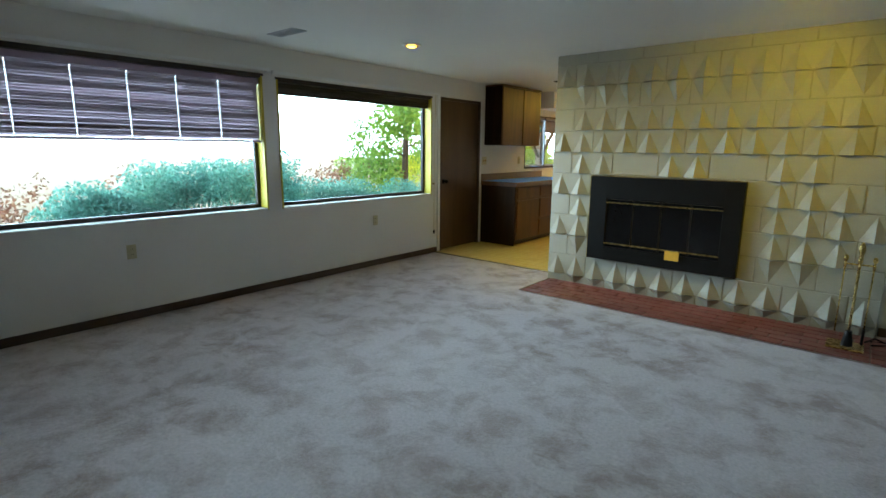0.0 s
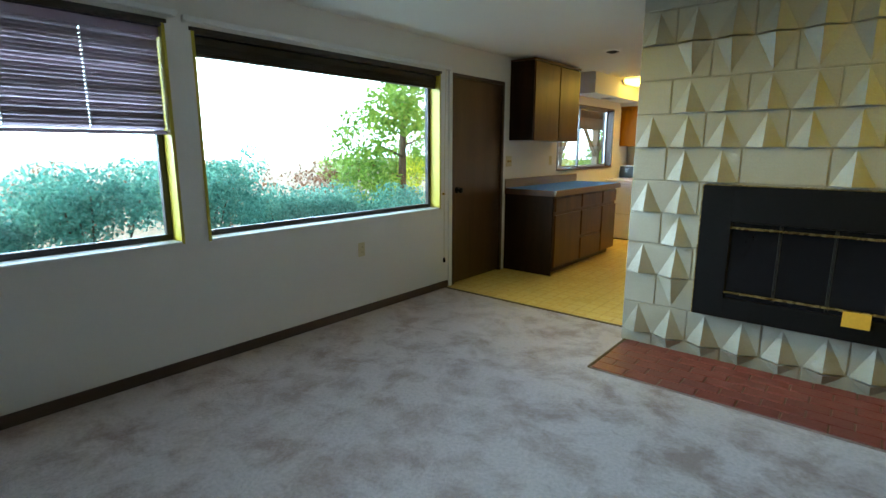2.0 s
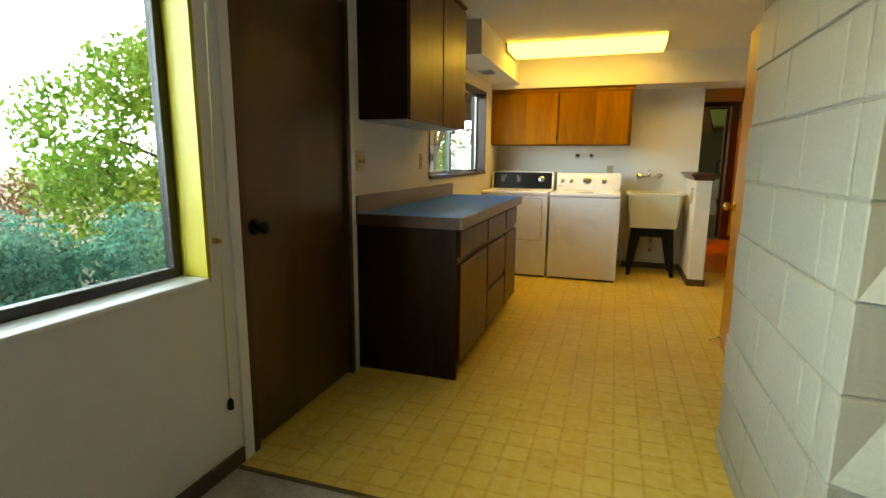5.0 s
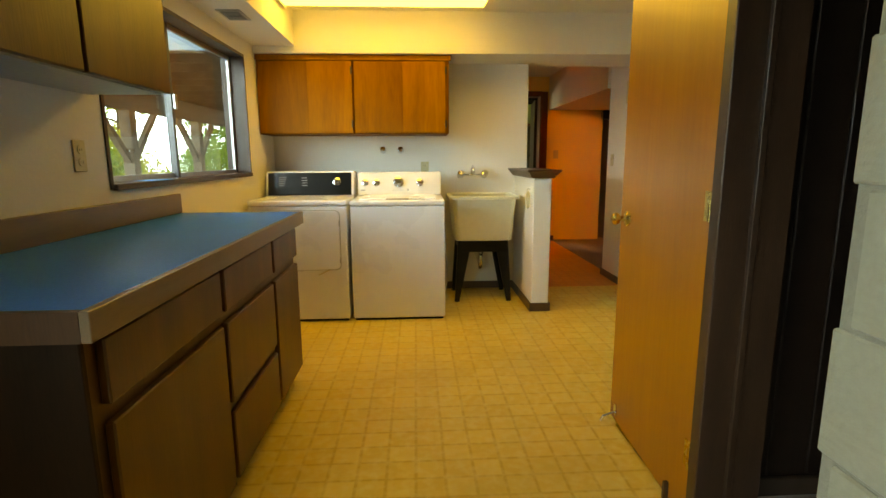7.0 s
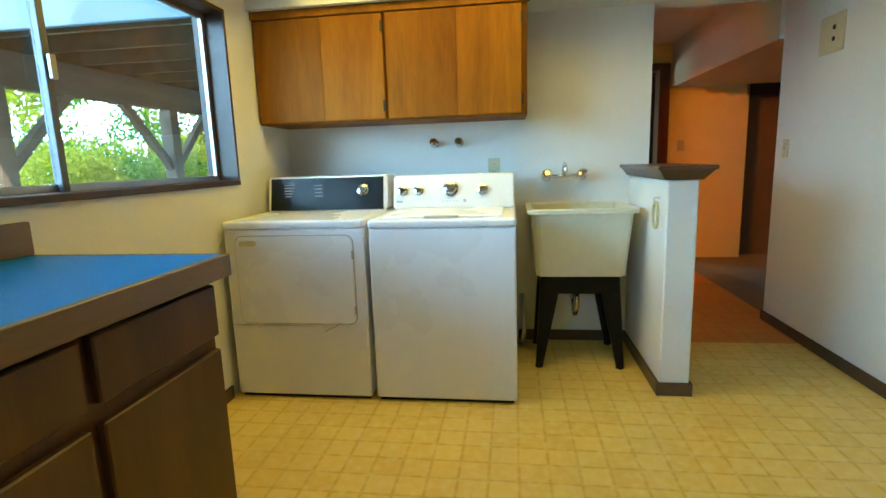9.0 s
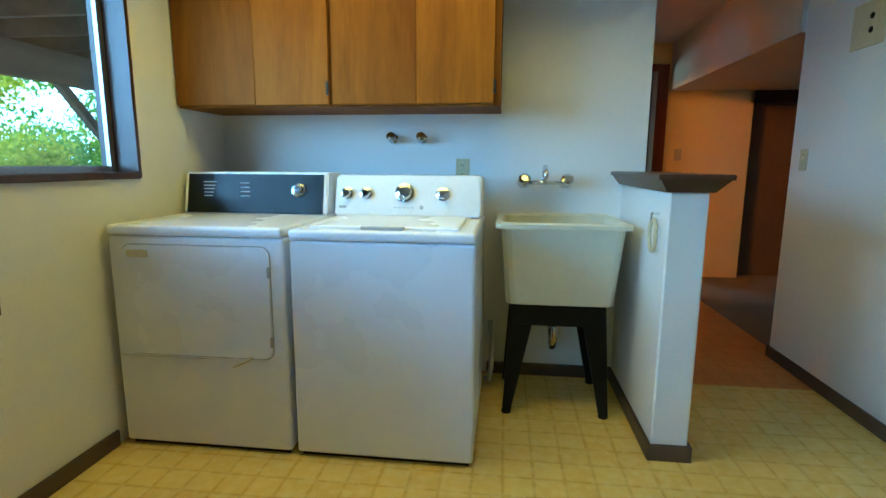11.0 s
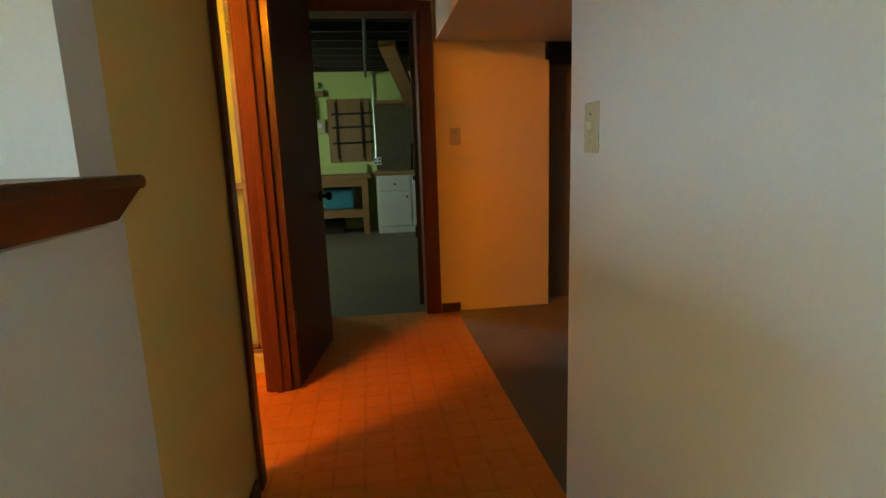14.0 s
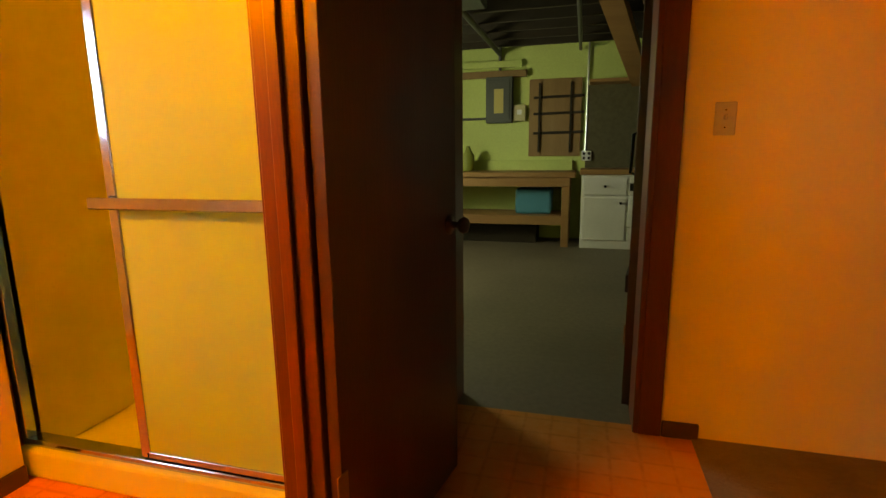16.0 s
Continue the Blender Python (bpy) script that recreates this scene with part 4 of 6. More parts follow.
def base_cabinet():
    t = thing("base_cabinet", (-4.28, 9.95, 0), "dark walnut base cabinet with drawers and doors under the counter", "cabinet")
    part("body", bx(WX, -4.0, 9.075, 10.80, 0.10, 0.865, bevel=0.002), M_WALNUT, t)
    part("end_panel", bx(WX, -3.985, 9.06, 9.075, 0.0, 0.865, bevel=0.002), M_WALNUT_SHADED, t)
    part("toe_kick", bx(WX + 0.02, -4.06, 9.075, 10.78, 0.0, 0.10), M_SHADOW_GAP, t, "recessed kick board with shade put into its colour")
    xs = (-4.0, -3.978)
    for y0, y1, z0, z1 in ((9.125, 9.745, 0.695, 0.84), (9.775, 10.335, 0.695, 0.84), (10.365, 10.79, 0.695, 0.84), (9.775, 10.335, 0.37, 0.655), (9.775, 10.335, 0.085, 0.335)):
        part("drawer_front", bx(xs[0], xs[1], y0, y1, z0, z1, bevel=0.004), M_WALNUT, t)
    part("cabinet_door", bx(xs[0], xs[1], 9.125, 9.745, 0.085, 0.655, bevel=0.004), M_WALNUT, t)
    part("cabinet_door", bx(xs[0], xs[1], 10.365, 10.79, 0.085, 0.655, bevel=0.004), M_WALNUT, t)
    c = thing("countertop", (-4.26, 9.93, 0.865), "dark bluish laminate countertop with the sky's reflection in its colour and a wood-tone edge", "countertop")
    part("slab", bx(WX, -3.96, 9.045, 10.805, 0.866, 0.923), M_COUNTER, c)
    part("front_edge", bx(-3.96, -3.94, 9.03, 10.82, 0.862, 0.9235, bevel=0.002), M_EDGE, c, "wood-tone laminate edge")
    part("end_edge", bx(WX, -3.96, 9.03, 9.045, 0.862, 0.9235), M_WALNUT, c, "wood-tone laminate edge")
    part("end_edge", bx(WX, -3.96, 10.805, 10.82, 0.862, 0.9235), M_EDGE, c, "wood-tone laminate edge")
    part("backsplash", bx(WX, WX + 0.022, 9.035, 10.82, 0.9235, 1.023, bevel=0.003), M_EDGE, c, "wood-tone backsplash")


base_cabinet()


def overhead_cabinet():
    t = thing("overhead_cabinet", (-3.82, 12.48, 1.39), "alder overhead cabinet with four plain board panels", "cabinet")
    part("body", bx(WX + 0.002, -3.07, 12.345, BACK, 1.392, 1.998, bevel=0.002), M_ALDER, t)
    part("top_trim", bx(WX + 0.002, -3.055, 12.315, 12.345, 1.955, 1.998, bevel=0.003), M_ALDER, t)
    e = (-4.572, -3.838, -3.822, -3.098)
    for a, b in ((e[0], e[1]), (e[2], e[3])):
        d = part("cabinet_door", bx(a, b, 12.326, 12.345, 1.40, 1.95, bevel=0.002), M_ALDER, t)
        mid = (a + b) / 2 + 0.02
        part("door_board", bx(a + 0.001, mid - 0.0015, 12.3225, 12.326, 1.401, 1.949, bevel=0.0012), M_ALDER, d)
        part("door_board", bx(mid + 0.0015, b - 0.001, 12.3225, 12.326, 1.401, 1.949, bevel=0.0012), M_ALDER, d)
        for z in (1.47, 1.88):
            x = b - 0.004 if b < -3.5 else b + 0.002
            part("hinge", bx(x - 0.006, x + 0.006, 12.312, 12.323, z - 0.03, z + 0.03, bevel=0.002), M_BRONZE, d, "small dark hinge")


overhead_cabinet()


def knob_dial(t, at, r, material, depth=0.022, tilt=-0.3):
    part("dial", lathe(bmesh.new(), at, (0, -1, -tilt), [(0, r * 1.25), (0.004, r * 1.25), (0.006, r), (depth, r * 0.86), (depth + 0.002, r * 0.6)], 18), material, t, "round control knob", smooth=False)


def console(t, x0, x1, material, y0=12.27, y1=12.52, z0=0.905, z1=1.085, lean=0.055, face=None, fz=(0.02, 0.96)):
    """Sloping control panel on the back of a machine."""
    bm = bmesh.new()
    prof = [(y0, z0), (y0 + lean, z1), (y1, z1), (y1, z0)]
    a = [bm.verts.new((x0, y, z)) for y, z in prof]
    b = [bm.verts.new((x1, y, z)) for y, z in prof]
    for k in range(4):
        bm.faces.new((a[k], a[(k + 1) % 4], b[(k + 1) % 4], b[k]))
    bm.faces.new(a[::-1])
    bm.faces.new(b)
    bmesh.ops.recalc_face_normals(bm, faces=bm.faces)
    bmesh.ops.bevel(bm, geom=bm.edges[:], offset=0.008, segments=2, affect='EDGES')
    part("console", bm, material, t)
    if face:
        bm = bmesh.new()
        vs = []
        for x, s in ((x0 + 0.02, fz[0]), (x1 - 0.02, fz[0]), (x1 - 0.02, fz[1]), (x0 + 0.02, fz[1])):
            vs.append(bm.verts.new((x, y0 + lean * s - 0.004, z0 + (z1 - z0) * s)))
        f = bm.faces.new(vs)
        r = bmesh.ops.extrude_face_region(bm, geom=[f])
        bmesh.ops.translate(bm, verts=[v for v in r["geom"] if isinstance(v, bmesh.types.BMVert)], vec=(0, 0.006, 0))
        bmesh.ops.recalc_face_normals(bm, faces=bm.faces)
        part("control_panel", bm, face, t, "glossy dark control panel")


def machine_body(t, x0, x1, z1, material, y0=11.79, y1=12.52):
    part("cabinet", bx(x0, x1, y0, y1, 0.022, z1 - 0.042, bevel=0.010, seg=2), material, t)
    part("top_deck", bx(x0 - 0.002, x1 + 0.002, y0 - 0.006, y1, z1 - 0.040, z1, bevel=0.014, seg=3), material, t)
    part("kick_base", bx(x0 + 0.015, x1 - 0.015, y0 + 0.02, y1 - 0.02, 0.004, 0.024), M_BLACK, t, "dark base")


def rounded_outline(x0, x1, z0, z1, y, r, w, d):
    """A thin raised line in the shape of a rounded rectangle."""
    pts = []
    for cx, cz, a0 in ((x1 - r, z1 - r, 0), (x0 + r, z1 - r, 90), (x0 + r, z0 + r, 180), (x1 - r, z0 + r, 270)):
        for k in range(6):
            a = radians(a0 + 18 * k)
            pts.append((cx + r * math.cos(a), cz + r * math.sin(a), math.cos(a), math.sin(a)))
    bm = bmesh.new()
    rings = []
    for x, z, nx, nz in pts:
        rings.append([bm.verts.new(v) for v in ((x, y, z), (x, y - d, z), (x - nx * w, y - d, z - nz * w), (x - nx * w, y, z - nz * w))])
    n = len(rings)
    for k in range(n):
        a, b = rings[k], rings[(k + 1) % n]
        for j in range(3):
            bm.faces.new((a[j], b[j], b[j + 1], a[j + 1]))
    bmesh.ops.recalc_face_normals(bm, faces=bm.faces)
    return bm


def rounded_plate(x0, x1, z0, z1, y, r, d):
    pts = []
    for cx, cz, a0 in ((x1 - r, z1 - r, 0), (x0 + r, z1 - r, 90), (x0 + r, z0 + r, 180), (x1 - r, z0 + r, 270)):
        for k in range(6):
            a = radians(a0 + 18 * k)
            pts.append((cx + r * math.cos(a), cz + r * math.sin(a)))
    bm = bmesh.new()
    back = [bm.verts.new((x, y, z)) for x, z in pts]
    front = [bm.verts.new((x * 0.996 + 0.004 * (x0 + x1) / 2, y - d, z * 0.996 + 0.004 * (z0 + z1) / 2)) for x, z in pts]
    n = len(pts)
    for k in range(n):
        bm.faces.new((back[k], back[(k + 1) % n], front[(k + 1) % n], front[k]))
    bm.faces.new(front)
    bmesh.ops.recalc_face_normals(bm, faces=bm.faces)
    return bm


def dryer():
    x0, x1 = -4.545, -3.845
    t = thing("clothes_dryer", (-4.19, 12.17, 0), "white front-loading clothes dryer with a black console", "dryer")
    machine_body(t, x0, x1, 0.905, M_WHITE)
    console(t, x0 + 0.0, x1, M_WHITE, face=M_DIAL, z1=1.095, lean=0.04)
    d = part("dryer_door", rounded_plate(x0 + 0.06, x1 - 0.055, 0.40, 0.83, 11.79, 0.035, 0.010), M_WHITE, t)
    part("door_gap", rounded_outline(x0 + 0.055, x1 - 0.05, 0.395, 0.835, 11.79, 0.038, 0.004, 0.002), M_GREYPL, t, "thin grey door seam")
    part("door_pull", bx(x0 + 0.085, x0 + 0.17, 11.77, 11.78, 0.785, 0.812, bevel=0.003), M_IVORY, d, "cream recessed pull")
    for z in (0.47, 0.74):
        part("hinge", bx(x1 - 0.058, x1 - 0.050, 11.77, 11.78, z - 0.02, z + 0.02, bevel=0.001), M_GREYPL, d)
    part("panel_seam", bx(x0 + 0.01, x0 + 0.37, 11.79, 11.79, 0.386, 0.389), M_GREYPL, t, "seam under the door")
    knob_dial(t, (-3.98, 12.285, 1.015), 0.026, M_CHROME)
    for k in range(5):
        part("marking", bx(-4.44, -4.40 + 0.006 * k, 12.28, 12.283, 0.985 + 0.016 * k, 0.989 + 0.016 * k), M_GREYPL, t)
    for k in range(4):
        part("marking", bx(-4.26, -4.215, 12.278, 12.281, 0.985 + 0.02 * k, 0.989 + 0.02 * k), M_GREYPL, t)
    part("hang_string", tube(bmesh.new(), [(-3.98, 11.78, 0.405), (-4.0, 11.78, 0.39), (-4.06, 11.78, 0.362)], 0.004, n=6), M_IVORY, t, "bit of cream cord hanging from the door")


dryer()


def washer():
    x0, x1 = -3.822, -3.137
    t = thing("washing_machine", (-3.48, 12.17, 0), "white top-loading washing machine with a silver console", "washing machine")
    machine_body(t, x0, x1, 0.90, M_WHITE)
    part("lid", bx(x0 + 0.06, x1 - 0.06, 11.84, 12.25, 0.899, 0.912, bevel=0.006), M_WHITE, t)
    part("lid_recess", bx(-3.56, -3.40, 11.82, 11.85, 0.899, 0.9135, bevel=0.003), M_GREYPL, t, "finger recess of the lid")
    console(t, x0 + 0.012, x1 - 0.004, M_WHITEPAINT, z1=1.085, lean=0.05)
    for x, r in ((-3.755, 0.022), (-3.665, 0.022), (-3.488, 0.034), (-3.315, 0.024)):
        knob_dial(t, (x, 12.291, 1.005 if r < 0.03 else 1.01), r, M_CHROME)
    part("button", lathe(bmesh.new(), (-3.41, 12.282, 0.945), (0, -1, 0.3), [(0, 0.010), (0.006, 0.009)], 12), M_GREYPL, t)
    for k in range(5):
        part("marking", bx(-3.535 + 0.02 * k, -3.525 + 0.02 * k, 12.276, 12.279, 0.942, 0.946), M_GREYPL, t)
    part("badge", bx(-3.79, -3.755, 12.276, 12.279, 0.94, 0.95), M_GREYPL, t)
    # hose between machine and tub
    solo("drain_hose", tube(bmesh.new(), [(-3.10, 12.56, 0.35), (-3.085, 12.52, 0.25), (-3.09, 12.5, 0.12), (-3.10, 12.56, 0.03), (-3.12, 12.6, 0.02)], 0.013), M_GREYPL, "grey ribbed hose beside the washer", "hose")


washer()


def laundry_tub():
    t = thing("laundry_tub", (-2.79, 12.39, 0), "cream fibreglass laundry tub on a black metal stand", "laundry tub")
    y0, y1 = 12.20, 12.70
    bm = bmesh.new()
    top = [(-3.052, y0 + 0.01), (-2.527, y0 + 0.01), (-2.527, y1), (-3.052, y1)]
    low = [(-3.025, y0 + 0.06), (-2.552, y0 + 0.06), (-2.552, y1 - 0.03), (-3.025, y1 - 0.03)]

    def ring(c, z):
        pts = []
        r = 0.04
        for (x, y), a0 in zip(c, (180, 270, 0, 90)):
            cx = x + (r if x < -2.76 else -r)
            cy = y + (r if y < 12.45 else -r)
            for k in range(4):
                a = radians(a0 + 30 * k)
                pts.append(bm.verts.new((cx + r * math.cos(a), cy + r * math.sin(a), z)))
        return pts

    def inset(c, d):
        return [(x + (d if x < -2.76 else -d), y + (d if y < 12.45 else -d)) for x, y in c]

    rings = [ring(inset(low, 0.03), 0.505), ring(low, 0.525), ring(top, 0.865), ring(inset(top, -0.022), 0.868), ring(inset(top, -0.024), 0.888), ring(inset(top, 0.004), 0.894), ring(inset(top, 0.014), 0.88), ring(inset(low, 0.02), 0.55)]
    n = len(rings[0])
    for a, b in zip(rings, rings[1:]):
        for k in range(n):
            bm.faces.new((a[k], a[(k + 1) % n], b[(k + 1) % n], b[k]))
    bm.faces.new(rings[0][::-1])
    bm.faces.new(rings[-1])
    bmesh.ops.recalc_face_normals(bm, faces=bm.faces)
    part("basin", bm, M_TUB, t, smooth=False)
    part("stand_apron", bx(-3.0, -2.585, y0 + 0.065, y0 + 0.08, 0.425, 0.52, bevel=0.004), M_BLACK, t, "black metal apron")
    for x, s in ((-3.0, 1), (-2.585, -1)):
        part("side_apron", bx(min(x, x + s * 0.014), max(x, x + s * 0.014), y0 + 0.08, y1 - 0.05, 0.45, 0.52), M_BLACK, t)
        for y, sy in ((y0 + 0.07, -1), (y1 - 0.06, 1)):
            bm = bmesh.new()
            a = [bm.verts.new(v) for v in ((x, y, 0.51), (x + s * 0.11, y, 0.51), (x + s * 0.11, y - sy * 0.03, 0.51), (x, y - sy * 0.09, 0.51))]
            b = [bm.verts.new(v) for v in ((x - s * 0.03, y + sy * 0.02, 0.012), (x + s * 0.008, y + sy * 0.02, 0.012), (x + s * 0.008, y - sy * 0.012, 0.012), (x - s * 0.03, y - sy * 0.012, 0.012))]
            for k in range(4):
                bm.faces.new((a[k], a[(k + 1) % 4], b[(k + 1) % 4], b[k]))
            bm.faces.new(a)
            bm.faces.new(b)
            bmesh.ops.recalc_face_normals(bm, faces=bm.faces)
            leg = part("leg", bm, M_BLACK, t, "tapered black metal leg")
            part("foot", rod(bmesh.new(), (x - s * 0.011, y + sy * 0.004, 0.003), (x - s * 0.011, y + sy * 0.004, 0.014), 0.022, n=12), M_BLACK, leg)
    bm = bmesh.new()
    rod(bm, (-2.79, 12.44, 0.40), (-2.79, 12.44, 0.51), 0.022, n=14)
    rod(bm, (-2.79, 12.44, 0.45), (-2.79, 12.44, 0.47), 0.032, n=14)
    tube(bm, [(-2.79, 12.44, 0.41), (-2.79, 12.44, 0.31), (-2.79, 12.50, 0.25), (-2.79, 12.56, 0.30), (-2.79, 12.66, 0.33), (-2.79, BACK, 0.33)], 0.019, n=10)
    part("drain_trap", bm, M_CHROME, t, "chrome drain trap", smooth=True)


laundry_tub()


def wall_faucet():
    t = thing("wall_faucet", (-2.847, 12.6, 1.03), "chrome wall-mounted faucet with two handles", "faucet")
    y = BACK - 0.055
    part("bridge", tube(bmesh.new(), [(-2.945, y, 1.05), (-2.735, y, 1.05)], 0.011, n=10), M_CHROME, t, smooth=True)
    for x in (-2.945, -2.735):
        bm = lathe(bmesh.new(), (x, BACK, 1.048), (0, -1, 0), [(0, 0.032), (0.008, 0.03), (0.012, 0.014), (0.055, 0.014), (0.06, 0.018), (0.075, 0.015)], 16)
        valve = part("valve", bm, M_CHROME, t, smooth=True)
        bm = lathe(bmesh.new(), (x, y - 0.015, 1.052), (0, -0.8, 0.5), [(0, 0.010), (0.014, 0.012), (0.02, 0.030), (0.034, 0.030), (0.04, 0.016)], 10)
        part("handle", bm, M_CHROME, valve, "fluted chrome handle")
    bm = tube(bmesh.new(), [(-2.847, y, 1.045), (-2.847, y - 0.01, 1.105), (-2.847, y - 0.05, 1.125), (-2.847, y - 0.12, 1.11), (-2.847, y - 0.145, 1.075)], 0.011, n=10)
    part("spout", bm, M_CHROME, t, "curved chrome spout", smooth=True)
    for x in (-3.63, -3.475):
        v = thing("hose_valve", (x, 12.6, 1.24), "chrome shut-off valve on the wall over the washers", "valve", "washer valves")
        part("flange", lathe(bmesh.new(), (x, BACK, 1.268), (0, -1, 0), [(0, 0.028), (0.006, 0.027), (0.009, 0.013), (0.05, 0.012)], 16), M_CHROME, v, smooth=True)
        part("handle", lathe(bmesh.new(), (x, BACK - 0.048, 1.27), (0, -0.9, 0.35), [(0, 0.012), (0.01, 0.024), (0.022, 0.024), (0.03, 0.010)], 8), M_CHROME, v)


wall_faucet()


def towel_ring():
    t = thing("towel_ring", (-2.466, 12.05, 0.83), "small white plastic ring hung on the half wall", "towel ring")
    part("hook", tube(bmesh.new(), [(-2.453, 12.06, 0.955), (-2.479, 12.06, 0.955), (-2.479, 12.06, 0.93)], 0.006), M_CHROME, t)
    bm = bmesh.new()
    pts = [(-2.473, 12.06 + 0.042 * math.cos(a), 0.872 + 0.062 * math.sin(a)) for a in [2 * math.pi * k / 20 for k in range(21)]]
    tube(bm, pts, 0.008, n=6)
    part("ring", bm, M_IVORY, t, smooth=True)


towel_ring()


def sliding_window():
    y0, y1, z0, z1 = 10.25, 12.05, 1.075, 1.94
    t = thing("window_3", (WX - 0.08, 11.19, z0), "aluminium sliding window in a dark wooden surround", "window", kind="structure")
    for a in ((y0, y0 + 0.02, z0, z1), (y1 - 0.02, y1, z0, z1), (y0 + 0.02, y1 - 0.02, z1 - 0.02, z1)):
        part("surround", bx(WX - 0.16, WX + 0.006, a[0], a[1], a[2], a[3]), M_TRIM, t, "dark stained wooden reveal")
    part("window_sill", bx(WX - 0.16, WX + 0.02, y0 + 0.02, y1 - 0.02, z0 - 0.004, z0 + 0.022, bevel=0.003), M_TRIM, t, "dark stained wooden sill")
    a, b, c, e = y0 + 0.02, y1 - 0.02, z0 + 0.022, z1 - 0.02
    mid = 11.09
    for k, (u0, u1, x) in enumerate(((a, mid + 0.02, WX - 0.14), (mid - 0.02, b, WX - 0.115))):
        s = part("sash", bx(x, x + 0.022, u0, u0 + 0.028, c, e, bevel=0.002), M_STILE if k else M_ALU, t, "aluminium sliding sash")
        for q in ((u1 - 0.028, u1, c, e), (u0 + 0.028, u1 - 0.028, c, c + 0.026), (u0 + 0.028, u1 - 0.028, e - 0.026, e)):
            part("rail", bx(x, x + 0.022, q[0], q[1], q[2], q[3], bevel=0.002), M_STILE if k == 0 and q[0] > 10.9 else M_ALU, s)
        p = part("pane", bx(x + 0.009, x + 0.013, u0 + 0.028, u1 - 0.028, c + 0.026, e - 0.026), M_GLASS, s)
        p.visible_shadow = False
    part("latch", bx(WX - 0.092, WX - 0.075, mid - 0.012, mid + 0.012, 1.47, 1.55, bevel=0.003), M_ALU, t, "small window latch")
    st = thing("window_sticker", (WX - 0.12, 10.925, 1.72), "round blue and green sticker on the window pane", "sticker")
    disc = lathe(bmesh.new(), (WX - 0.1215, 10.925, 1.735), (1, 0, 0), [(0, 0.062), (0.001, 0.062)], 28)
    part("disc", disc, mat("sticker_blue", (0.03, 0.22, 0.55), 0.3), st)
    part("oval", ball(bmesh.new(), (WX - 0.1202, 10.925, 1.745), 0.03, sx=0.02, sy=1.2, sz=0.6, n=14), mat("sticker_pale", (0.5, 0.7, 0.75), 0.3), st)
    part("lower_band", bx(WX - 0.1203, WX - 0.1198, 10.88, 10.97, 1.688, 1.712), mat("sticker_green", (0.05, 0.35, 0.25), 0.3), st)
    solo("paper_sheet", bx(WX - 0.06, WX + 0.03, 10.55, 10.74, 1.098, 1.1005), mat("blue_paper", (0.12, 0.42, 0.8), 0.5), "loose blue leaflet on the window sill", "paper")


sliding_window()


